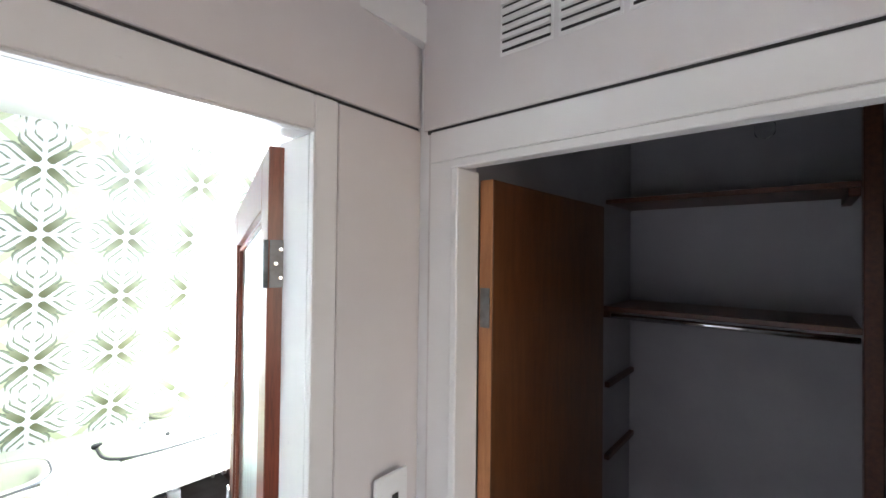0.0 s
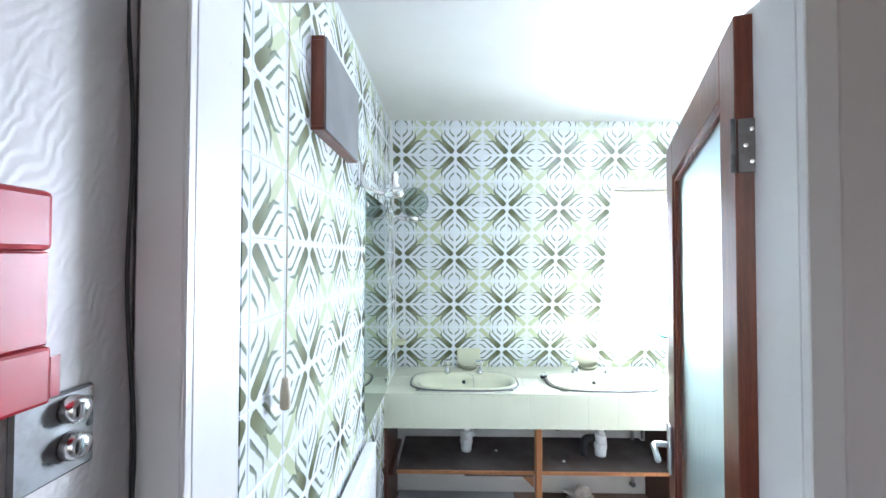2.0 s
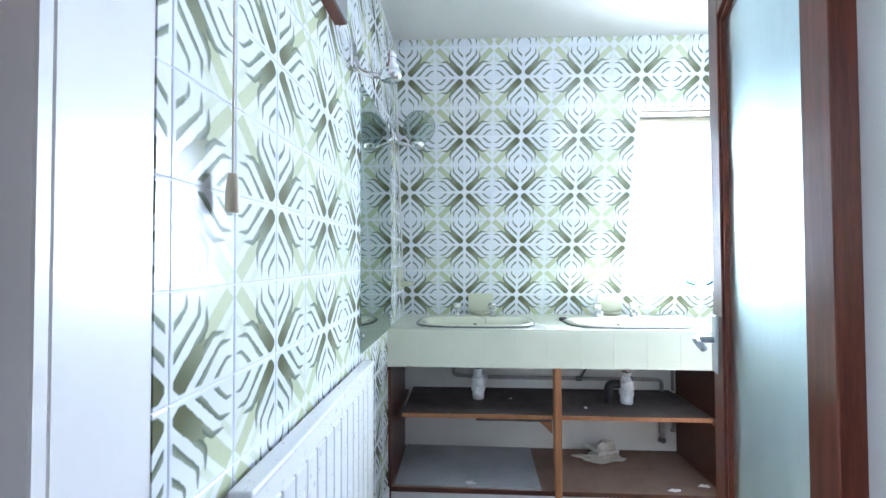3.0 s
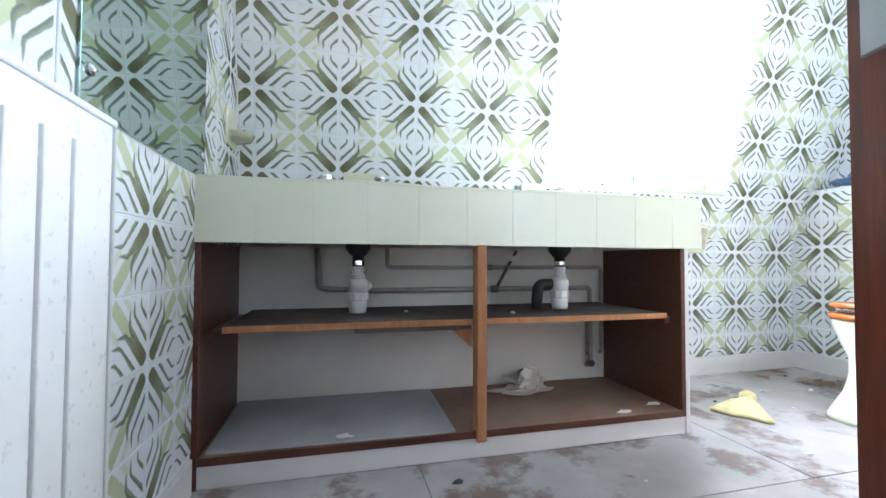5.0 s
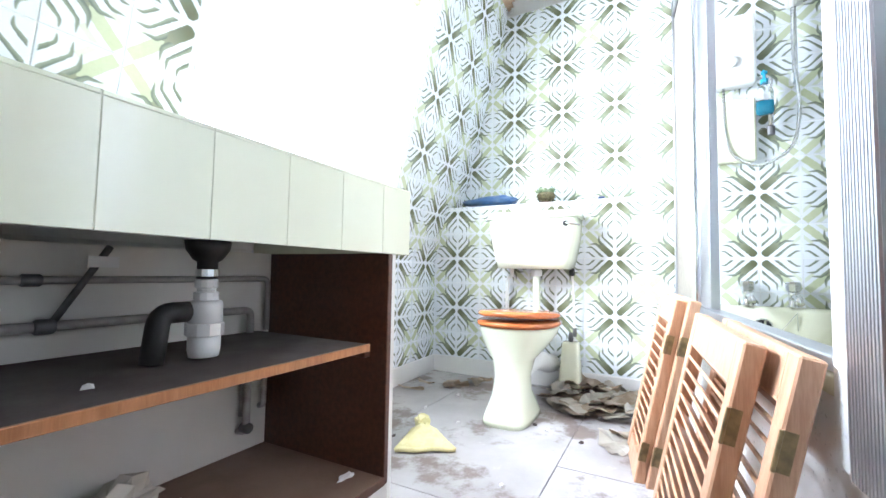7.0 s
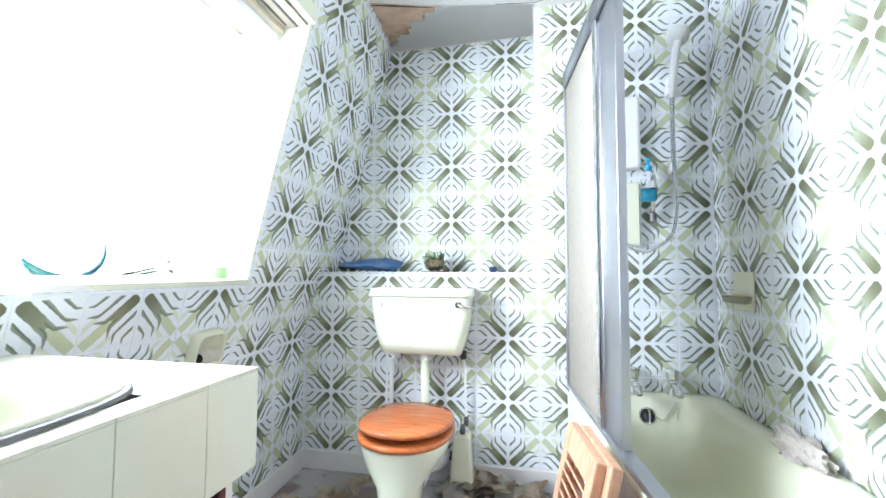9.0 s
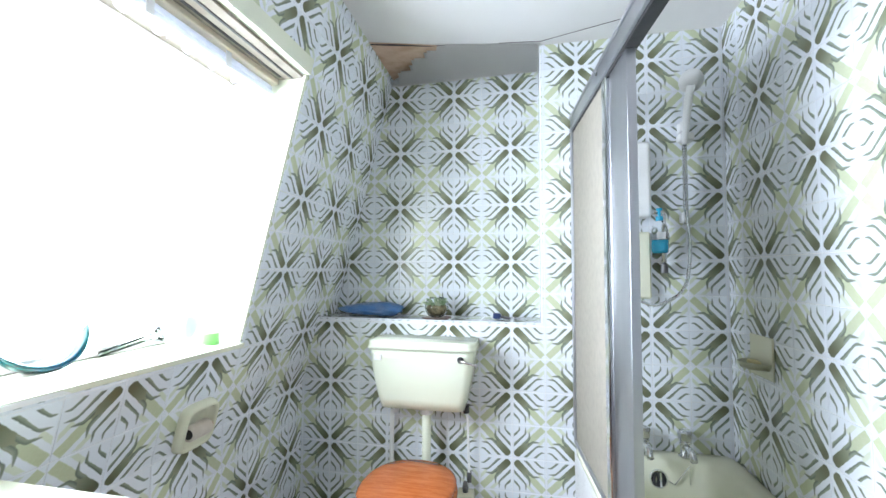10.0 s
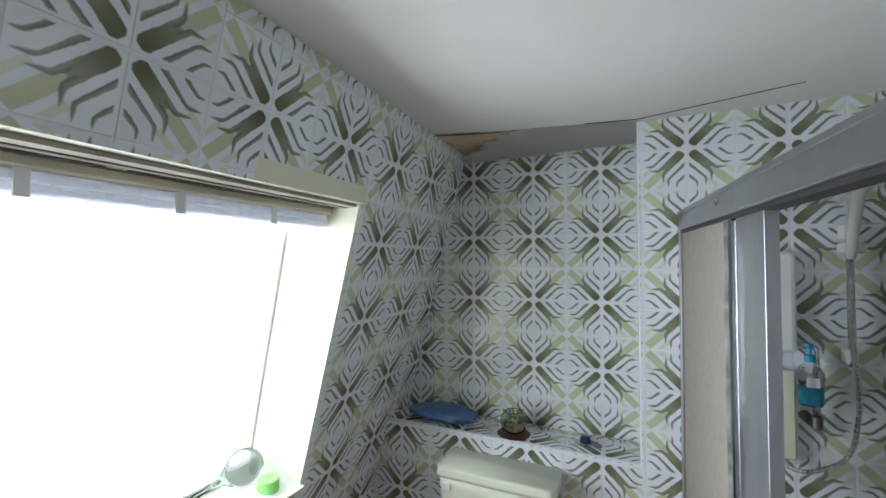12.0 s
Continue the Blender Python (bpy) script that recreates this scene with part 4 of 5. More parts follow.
cist = thing("cistern", (2.9, TCY, 0.64), "pale green low-level cistern with a chrome lever", "cistern")
part("tank", cbox(-0.845, -0.365, 2.800, EAST - 0.008, 0.640, 0.905, 0.80, 0.985), M_TOILET, cist, smooth=True)
part("lid", cbox(-0.855, -0.355, 2.790, EAST - 0.008, 0.906, 0.942, 1.0, 0.97, 3), M_TOILET, cist, smooth=True)
lev = part("lever_boss", lathe([(0.013, 0), (0.015, 0.004), (0.011, 0.012), (0.004, 0.014)], (2.798, -0.790, 0.872), 16, matrix=Matrix.Rotation(radians(-90), 4, 'Y')), M_BLACK, cist, "black lever boss", True)
part("lever", tube([(2.785, -0.790, 0.872), (2.772, -0.80, 0.870), (2.765, -0.865, 0.858)], 0.006, 8, radii=[0.006, 0.006, 0.004]), M_CHROME, lev, smooth=True)
part("label_plate", box(2.7925, -0.43, 0.856, 2.801, -0.395, 0.884, 0.002), M_WHITEP, cist)
fp = thing("flush_pipe", (2.9, TCY, 0.4), "cream flush pipe from cistern to bowl", "pipe")
part("tube", tube(bend([(2.90, TCY, 0.645), (2.90, TCY, 0.33), (2.80, TCY, 0.325)], 0.05), 0.021, 14), M_TOILET, fp, smooth=True)
part("nut", lathe([(0.022, 0.60), (0.030, 0.602), (0.030, 0.63), (0.024, 0.635)], (2.90, TCY, 0), 10), M_WHITEP, fp)
ov = thing("overflow_pipe", (2.94, -0.47, 0.1), "grey-white overflow pipe on the tiled wall", "pipe")
part("tube", tube(bend([(2.92, -0.47, 0.645), (2.92, -0.47, 0.60), (2.955, -0.43, 0.585), (2.955, -0.43, 0.10), (2.985, -0.43, 0.09)], 0.025), 0.011, 10), M_WHITEP, ov, smooth=True)
sv = thing("supply_pipe", (2.95, -0.79, 0.3), "thin white supply hose with a valve", "pipe")
part("hose", tube([(2.93, -0.795, 0.645), (2.945, -0.80, 0.55), (2.955, -0.805, 0.35), (2.965, -0.80, 0.10)], 0.006, 8), M_WHITEP, sv, smooth=True)
part("nut", lathe([(0.012, 0.605), (0.015, 0.61), (0.015, 0.645)], (2.93, -0.795, 0), 8), M_BLACK, sv)
part("valve", tube([(2.958, -0.805, 0.33), (2.958, -0.805, 0.285)], 0.011, 8), M_STEEL, sv)

br = thing("toilet_brush_holder", (2.90, -0.795, 0), "pale cream tapered toilet brush holder on the floor", "brush holder")
bm = rings([oval(2.905, -0.795, a, a, z, 6, 24) for a, z in ((0.058, 0.0), (0.058, 0.02), (0.040, 0.255), (0.036, 0.265), (0.02, 0.266))])
part("holder", bm, M_CERAMIC, br, smooth=True)
part("brush_handle", lathe([(0.012, 0.262), (0.014, 0.285), (0.009, 0.31), (0.002, 0.312)], (2.905, -0.795, 0), 12), M_STEEL, br, smooth=True)

# ---- bath, screen and shower ----
RIM = 0.488


def by(x):
    """The bath's outer edge, slightly out of square with the wall."""
    return -1.273 - 0.095 * (2.99 - x)


BX0, BX1 = 1.235, EAST - 0.004
bath = thing("bathtub", (2.1, -1.6, 0), "pale primrose bath along the tiled wall", "bathtub")


def bath_loop(inset, z, power, n=56):
    out = []
    for k in range(n):
        t = 2 * math.pi * k / n
        c, s = math.cos(t), math.sin(t)
        u = math.copysign(abs(c) ** (2 / power), c)
        w = math.copysign(abs(s) ** (2 / power), s)
        x = (BX0 + BX1) / 2 + u * ((BX1 - BX0) / 2 - inset)
        y0, y1 = SOUTH + 0.012 + inset, by(x) - inset
        out.append(Vector((x, (y0 + y1) / 2 + w * (y1 - y0) / 2, z)))
    return out


part("tub", rings([bath_loop(0.002, RIM - 0.03, 30), bath_loop(0.0, RIM - 0.006, 30), bath_loop(0.006, RIM, 24), bath_loop(0.055, RIM, 7), bath_loop(0.07, RIM - 0.02, 5), bath_loop(0.095, RIM - 0.15, 4), bath_loop(0.13, RIM - 0.32, 3.4), bath_loop(0.19, RIM - 0.38, 3), bath_loop(0.30, RIM - 0.385, 2.5)], cap0=False), M_CERAMIC, bath, smooth=True)
part("side_panel", prism([(BX0 + 0.005, by(BX0) - 0.008, 0.0), (BX1, by(BX1) - 0.008, 0.0), (BX1, by(BX1) - 0.004, RIM - 0.028), (BX0 + 0.005, by(BX0) - 0.004, RIM - 0.028)], (0, -0.006, 0)), M_WHITEP, bath, "white plastic bath panel")
part("end_panel", box(BX0 + 0.004, SOUTH + 0.004, 0, BX0 + 0.010, by(BX0) - 0.016, RIM - 0.028), M_WHITEP, bath)
of = part("overflow", lathe([(0.036, 0), (0.036, 0.005), (0.030, 0.009), (0.030, 0.006), (0.002, 0.005)], (EAST - 0.085, -1.60, RIM - 0.085), 20, matrix=Matrix.Rotation(radians(-80), 4, 'Y')), M_CHROME, bath, "round chrome overflow grille", True)
for k in (-0.016, 0, 0.016):
    part("slot", box(-0.024, k - 0.004, 0.007, 0.024, k + 0.004, 0.0105, matrix=Matrix.Translation((EAST - 0.085, -1.60, RIM - 0.085)) @ Matrix.Rotation(radians(-80), 4, 'Y')), M_BLACK, of)
for ty in (-1.555, -1.715):
    bm = lathe([(0.026, 0), (0.026, 0.006), (0.018, 0.010), (0.018, 0.05), (0.022, 0.054), (0.022, 0.066)], (2.945, ty, RIM), 16)
    tube(bend([(2.945, ty, RIM + 0.04), (2.88, ty, RIM + 0.05), (2.845, ty, RIM + 0.02)], 0.03), 0.014, 12, bm)
    tp = part("tap", bm, M_CHROME, bath, smooth=True)
    part("tap_head", lathe([(0.014, 0.066), (0.026, 0.07), (0.029, 0.10), (0.024, 0.11), (0.003, 0.112)], (2.945, ty, RIM), 8), M_CHROME, tp)
part("plug_chain", tube([(2.915, -1.60, RIM - 0.07), (2.90, -1.66, RIM - 0.10), (2.90, -1.715, RIM - 0.02), (2.90, -1.72, RIM - 0.19)], 0.003, 6), M_CHROME, bath)
part("plug", lathe([(0.016, 0), (0.024, 0.004), (0.024, 0.016), (0.008, 0.02)], (2.90, -1.72, RIM - 0.21), 14), M_BLACK, bath, smooth=True)

scr = thing("shower_screen", (2.1, by(2.1), RIM), "aluminium framed sliding shower screen pushed open", "shower screen")
# along the screen: 0 at the wall, growing towards the foot of the bath; +y lies on the bath side
SL = 1.69
SM = Matrix(((-0.99552, 0.09457, 0, 2.99), (-0.09457, -0.99552, 0, -1.273), (0, 0, 1, 0), (0, 0, 0, 1)))


def fluted(x0, x1, z0, z1, y0, y1, across, n):
    """A flat bar with shallow grooves along its length on the room side."""
    lo, hi = (z0, z1) if across == "z" else (x0, x1)
    edge = [(y1, lo), (y0, lo)]
    for i in range(n):
        for t, dy in ((0.14, 0.0), (0.22, -0.003), (0.78, -0.003), (0.86, 0.0)):
            edge.append((y0 + dy, lo + (hi - lo) * (i + t) / n))
    edge += [(y0, hi), (y1, hi)]
    if across == "z":
        bm = prism([(x0, y, w) for y, w in edge], (x1 - x0, 0, 0))
    else:
        bm = prism([(w, y, z0) for y, w in edge], (0, 0, z1 - z0))
    bm.transform(SM)
    return bm


part("top_rail", box(0.0, 0.0, 1.905, SL + 0.09, 0.05, 1.975, 0.004, seg=2, matrix=SM), M_ALU, scr, "aluminium top rail")
part("rail_lip", box(0.0, -0.004, 1.962, SL + 0.09, -0.0005, 1.975, 0.0012, matrix=SM), M_ALU, scr)
part("rail_lip", box(0.0, -0.003, 1.905, SL + 0.09, -0.0005, 1.911, 0.001, matrix=SM), M_ALU, scr)
part("top_channel", box(0.004, 0.006, 1.893, SL, 0.044, 1.9045, matrix=SM), M_BLACK, scr)
part("bottom_track", box(0.0, 0.002, RIM + 0.001, SL + 0.09, 0.045, RIM + 0.022, 0.002, matrix=SM), M_ALU, scr)
part("wall_channel", box(0.0, 0.0, RIM + 0.0225, 0.03, 0.045, 1.904, 0.002, matrix=SM), M_ALU, scr)
part("end_post", fluted(1.667, 1.745, 0.38, 1.904, -0.012, -0.002, "x", 11), M_ALU, scr, "ribbed aluminium end post")
part("end_channel", box(1.620, -0.010, 0.38, 1.666, 0.04, 1.904, 0.003, matrix=SM), M_WHITEP, scr, "white end channel")
part("screw", lathe([(0.011, 0), (0.010, 0.004), (0.004, 0.007)], SM @ Vector((0.50, -0.003, 1.945)), 10, matrix=Matrix.Rotation(radians(-90), 4, 'X')), M_CHROME, scr)
pn = part("sliding_panel", box(0.031, 0.008, RIM + 0.0225, 0.545, 0.012, 1.893, matrix=SM), M_FAWN, scr, "fawn obscured plastic panel")
pn.visible_shadow = False
part("panel_stile", box(0.5455, -0.002, RIM + 0.0225, 0.588, 0.016, 1.893, 0.005, seg=2, matrix=SM), M_CHROME, pn)
pn2 = part("sliding_panel", box(0.30, 0.026, RIM + 0.0225, 0.575, 0.030, 1.893, matrix=SM), M_FAWN, scr, "fawn obscured plastic panel")
part("panel_stile", box(0.5755, 0.018, RIM + 0.0225, 0.597, 0.036, 1.893, 0.001, matrix=SM), M_ALU, pn2)
part("panel_stile", box(0.5975, 0.012, RIM + 0.0225, 0.76, 0.038, 1.893, 0.0008, matrix=SM), M_ALU, pn2, "wide aluminium stile")

es = thing("electric_shower", (2.96, -1.52, 1.5), "white electric shower unit on the tiles", "shower unit")
part("case", box(2.925, -1.605, 1.49, EAST - 0.0065, -1.415, 1.825, 0.018, seg=3), M_WHITEP, es, smooth=False)
part("dial", lathe([(0.026, 0), (0.026, 0.010), (0.020, 0.014), (0.002, 0.014)], (2.925, -1.51, 1.60), 18, matrix=Matrix.Rotation(radians(-90), 4, 'Y')), M_WHITEP, es, smooth=True)
cb = thing("soap_cabinet", (2.96, -1.53, 1.12), "cream plastic box fixed below the shower unit", "box")
part("case", box(2.945, -1.60, 1.14, EAST - 0.0065, -1.42, 1.43, 0.006), M_CERAMIC, cb)

sh = thing("shower_riser", (2.95, -1.74, 1.45), "chrome shower riser rail with a white handset", "shower")
part("rail", tube([(2.945, -1.742, 1.46), (2.945, -1.742, 1.90)], 0.010, 12), M_CHROME, sh, smooth=True)
for z in (1.49, 1.885):
    part("rail_bracket", box(2.938, -1.757, z - 0.022, EAST - 0.0065, -1.727, z + 0.022, 0.006, seg=2), M_WHITEP, sh)
part("slider", box(2.915, -1.775, 1.815, 2.965, -1.715, 1.85, 0.008, seg=2), M_WHITEP, sh)
hs = part("handset", tube([(2.918, -1.735, 1.80), (2.90, -1.737, 1.90), (2.875, -1.742, 2.00), (2.865, -1.744, 2.03)], 0.014, 12, radii=[0.012, 0.015, 0.016, 0.018]), M_WHITEP, sh, "white shower handset", True)
part("spray_head", lathe([(0.014, 0.03), (0.040, 0.018), (0.048, 0.004), (0.046, -0.006), (0.004, -0.008)], (2.855, -1.744, 2.045), 20, matrix=Matrix.Rotation(radians(58), 4, 'Y')), M_WHITEP, hs, smooth=True)
hp = bend([(2.918, -1.735, 1.80), (2.925, -1.73, 1.60), (2.93, -1.755, 1.35), (2.935, -1.73, 1.17), (2.935, -1.60, 1.10), (2.94, -1.50, 1.17), (2.945, -1.48, 1.30), (2.95, -1.48, 1.49)], 0.12, 8)
part("hose", tube(hp, 0.006, 10), M_CHROME, sh, "ribbed chrome hose", True)
rb = []
for a, b_ in zip(hp, hp[1:]):
    m_ = max(1, int((b_ - a).length / 0.012))
    rb += [a.lerp(b_, i / m_) for i in range(m_)]
bm = bmesh.new()
for a, b_ in zip(rb, rb[1:]):
    d = (b_ - a)
    tube([a, a + d * 0.55], 0.0076, 8, bm)
part("hose_ribs", bm, M_CHROME, sh)

fd = thing("shower_feed_pipe", (2.95, -1.65, 1.2), "chrome feed pipe beside the shower unit", "pipe")
part("tube", tube(bend([(2.955, -1.606, 1.515), (2.955, -1.655, 1.515), (2.955, -1.655, 1.255)], 0.018), 0.010, 12), M_CHROME, fd, smooth=True)
part("elbow", lathe([(0.012, -0.02), (0.015, -0.017), (0.015, 0.017), (0.012, 0.02)], (2.955, -1.655, 1.27), 12), M_STEEL, fd)
sb = thing("soap_bottle", (2.93, -1.63, 1.35), "clear pump bottle half full of blue soap", "bottle")
part("bottle", rings([oval(2.915, -1.628, 0.022, a, z, 2.6, 20) for a, z in ((0.028, 1.335), (0.033, 1.345), (0.033, 1.43), (0.026, 1.455), (0.012, 1.465), (0.012, 1.475))]), M_CLEAR, sb, smooth=True)
part("liquid", rings([oval(2.915, -1.628, 0.0195, a, z, 2.6, 20) for a, z in ((0.026, 1.338), (0.030, 1.346), (0.030, 1.392))]), M_BLUESOAP, sb, "blue liquid soap", True)
part("pump", lathe([(0.015, 1.472), (0.015, 1.492), (0.006, 1.495), (0.006, 1.515), (0.012, 1.517), (0.012, 1.527)], (2.915, -1.628, 0), 12, bm=tube([(2.915, -1.628, 1.522), (2.88, -1.62, 1.518)], 0.005, 8)), M_BLUESOAP, sb, "blue pump top")
part("band_label", box(2.8935, -1.645, 1.395, 2.8945, -1.611, 1.425), M_WHITEP, sb)

crumple("bath_mat", (2.36, SOUTH + 0.06, RIM), (0.13, 0.045, 0.05), "shaggy beige mat bundled on the bath rim", "mat", M_SHAG, 6.6, 0.55, 0.3, 4)

# ---- louvred shutters leaning on the bath ----
def shutter(top_far, down, width, length, label, hinges=(0.18, 0.76), thick=0.030, skew=0.150):
    """A slatted shutter: top_far is its far top corner, down the way its edges run to the floor."""
    o = Vector(top_far)
    ez = -Vector(down).normalized()
    ex = Vector((-0.985, -skew, -0.02))
    ex = (ex - ez * ex.dot(ez)).normalized()
    ey = ez.cross(ex)
    m = Matrix((ex, ey, ez)).transposed().to_4x4()
    m.translation = o - ez * length
    t = thing("louvre_shutter", m.translation, label, "shutter", "shutters leaning on the bath")
    st = 0.042
    part("stile", box(0, -thick / 2, 0, st, thick / 2, length, 0.003, matrix=m), M_LOUVRE, t)
    part("stile", box(width - st, -thick / 2, 0, width, thick / 2, length, 0.003, matrix=m), M_LOUVRE, t)
    part("top_rail", box(st + 0.0005, -thick / 2 + 0.001, length - 0.075, width - st - 0.0005, thick / 2 - 0.001, length - 0.001, 0.002, matrix=m), M_LOUVRE, t)
    part("bottom_rail", box(st + 0.0005, -thick / 2 + 0.001, 0.001, width - st - 0.0005, thick / 2 - 0.001, 0.07, 0.002, matrix=m), M_LOUVRE, t)
    n = int((length - 0.15) / 0.028)
    for i in range(n):
        z = 0.082 + i * (length - 0.165) / (n - 1)
        s = m @ Matrix.Translation((0, 0, z)) @ Matrix.Rotation(radians(-42), 4, 'X')
        part("slat", box(st - 0.004, -0.0185, -0.003, width - st + 0.004, 0.0185, 0.003, 0.001, matrix=s), M_LOUVRE, t)
    for h in hinges:
        hg = part("hinge", box(width + 0.0003, -thick / 2 + 0.0005, length * h - 0.028, width + 0.0014, thick / 2 - 0.012, length * h + 0.028, matrix=m), M_TARNISH, t, "tarnished hinge")
        part("knuckle", tube([m @ Vector((width + 0.003, -thick / 2 - 0.001, length * h - 0.028)), m @ Vector((width + 0.003, -thick / 2 - 0.001, length * h + 0.028))], 0.003, 8), M_TARNISH, hg)
    return t


DOWN = (0.0, 0.115, -0.54)
shutter((2.330, -1.232, 0.553), DOWN, 0.27, 0.565, "orange pine louvred shutter leaning on the bath")
shutter((2.308, -1.266, 0.553), DOWN, 0.27, 0.565, "orange pine louvred shutter folded against another")
shutter((1.865, -1.308, 0.524), DOWN, 0.44, 0.535, "wide pine louvred shutter with brass hinges", skew=0.085)
shutter((1.800, -1.358, 0.520), DOWN, 0.44, 0.531, "pine louvred shutter behind the wide one", skew=0.085)

# ---- loose things on the floor ----
hat = thing("bobble_hat", (1.99, -0.46, 0), "yellow knitted bobble hat lying flat on the floor", "hat")
hem, tip = Vector((1.925, -0.500, 0)), Vector((2.085, -0.395, 0))
run_, across = (tip - hem), Vector((0.545, -0.838, 0))
loops = []
for k, (f, w, h_) in enumerate(((0.0, 0.100, 0.010), (0.03, 0.104, 0.018), (0.18, 0.096, 0.026), (0.40, 0.078, 0.034), (0.65, 0.052, 0.040), (0.88, 0.028, 0.036), (1.0, 0.010, 0.028))):
    row = []
    for a in np.linspace(0, 2 * math.pi, 33)[:-1]:
        side_ = math.copysign(abs(math.cos(a)) ** 0.8, math.cos(a)) * w * (1 + 0.05 * math.sin(5 * k + 2))
        up_ = h_ * (0.5 + 0.5 * math.sin(a)) * (1 + 0.16 * math.sin(9 * a + k))
        row.append(hem + run_ * (f + 0.035 * math.sin(side_ * 55) * (1 - f)) + across * side_ + UP * max(up_, 0.0))
    loops.append(row)
part("crown", rings(loops), M_YELLOW, hat, smooth=True)
part("hem", tube([hem - run_ * 0.01 + across * (0.102 * q) + UP * 0.010 + run_ * 0.03 * math.sin(q * 5.6) for q in np.linspace(-1, 1, 15)], 0.009, 8), M_YELLOW, hat, smooth=True)
b = bmesh.new()
bmesh.ops.create_icosphere(b, subdivisions=3, radius=0.030)
for v in b.verts:
    v.co *= 1 + 0.22 * noise.noise(v.co * 110)
bmesh.ops.translate(b, verts=b.verts, vec=(2.098, -0.386, 0.030))
part("bobble", b, M_YELLOW, hat)


def torn_sheet(at, size, turn, seed, label, mat, height=0.03):
    """A curled, ragged scrap of paper or plaster lining."""
    n = 12
    rng = random.Random(seed)
    b = bmesh.new()
    edge = [1 + 0.35 * rng.uniform(-1, 1) for _ in range(n * 2)]
    c, s = math.cos(turn), math.sin(turn)
    loops = []
    for j in range(5):
        f = (j + 0.4) / 4.4
        row = []
        for i in range(n * 2):
            a = math.pi * i / n
            r = f * (edge[i] * 0.5 + 0.5)
            x, y = size[0] * r * math.cos(a), size[1] * r * math.sin(a)
            z = height * (0.5 + 0.5 * noise.noise(Vector((x * 16 + seed, y * 16, seed)))) + height * 0.8 * f * max(0, math.sin(2 * a + seed))
            row.append(Vector((at[0] + x * c - y * s, at[1] + x * s + y * c, at[2] + max(z, 0.001))))
        loops.append(row)
    rings(loops, bm=b, cap1=False)
    bmesh.ops.solidify(b, geom=b.faces[:], thickness=0.0018)
    low = min(v.co.z for v in b.verts)
    bmesh.ops.translate(b, verts=b.verts, vec=(0, 0, at[2] - low))
    t = thing("torn_paper", at, label, "debris", "torn paper on the floor")
    part("sheet", b, mat, t)
    return t


rng = random.Random(4)
for i in range(34):
    x = rng.uniform(2.58, 2.92)
    y = -0.74 - 0.40 * rng.random() - 0.10 * (2.92 - x)
    torn_sheet((x, y, 0.001 + 0.0016 * i), (rng.uniform(0.05, 0.13), rng.uniform(0.035, 0.075)), rng.uniform(0, 3), i + 1,
               "torn stained wallpaper scrap in a heap" if i % 2 else "pale crumpled paper scrap in a heap", M_DEBRIS if i % 2 else M_PAPER, rng.uniform(0.016, 0.045))
torn_sheet((2.34, -1.06, 0.001), (0.12, 0.06), 0.3, 31, "ragged plaster lining scrap near the shutters", M_PAPER, 0.025)
torn_sheet((2.42, -1.10, 0.002), (0.07, 0.05), 1.3, 37, "ragged stained scrap near the shutters", M_DEBRIS, 0.03)
for i in range(7):
    torn_sheet((rng.uniform(2.55, 2.93), rng.uniform(-0.35, 0.02), 0.001), (rng.uniform(0.04, 0.09), rng.uniform(0.02, 0.05)), rng.uniform(0, 3), i + 51,
               "brown water-stained scrap along the skirting", M_DEBRIS, 0.014)
for i in range(26):
    x, y = rng.uniform(0.5, 2.7), rng.uniform(-1.15, -0.05)
    if x < 1.66 and y > -0.62:
        continue
    r = rng.uniform(0.004, 0.011)
    crumple("floor_crumb", (x, y, 0.0005), (r * 1.5, r, r * 0.6), "small plaster crumb on the dirty floor", "debris", M_PAINT if i % 3 else M_SHELF, i + 0.3, 0.8, sub=1, group="floor crumbs")

# ---- toilet roll holder ----
tp_c = N_SLOPE + N_U * 2.235 + N_V * 0.062
tr = thing("toilet_roll_holder", tp_c, "cream ceramic recessed toilet roll holder", "roll holder")


def rr_loop(hw, hh, out, power=5):
    return [tp_c + N_U * p.x + N_V * p.y + N_OUT * out for p in oval(0, 0, hw, hh, 0, power, 36)]


part("frame", rings([rr_loop(0.080, 0.080, 0.006), rr_loop(0.080, 0.080, 0.016), rr_loop(0.073, 0.073, 0.036), rr_loop(0.066, 0.066, 0.038), rr_loop(0.060, 0.060, 0.030), rr_loop(0.056, 0.056, 0.008)], cap0=False), M_CERAMIC, tr, smooth=True)
rl = part("roll", tube([tp_c - N_U * 0.045 + N_OUT * 0.030 - N_V * 0.010, tp_c + N_U * 0.035 + N_OUT * 0.030 - N_V * 0.010], 0.026, 18), M_PAPER, tr, "used toilet roll", True)
part("spindle", tube([tp_c - N_U * 0.040 + N_OUT * 0.030 - N_V * 0.012, tp_c + N_U * 0.053 + N_OUT * 0.030 - N_V * 0.012], 0.013, 12), M_PINE, rl, "wooden spindle", True)
part("roll_core", tube([tp_c - N_U * 0.0455 + N_OUT * 0.030 - N_V * 0.012, tp_c - N_U * 0.047 + N_OUT * 0.030 - N_V * 0.012], 0.016, 14), M_BLACK, rl)

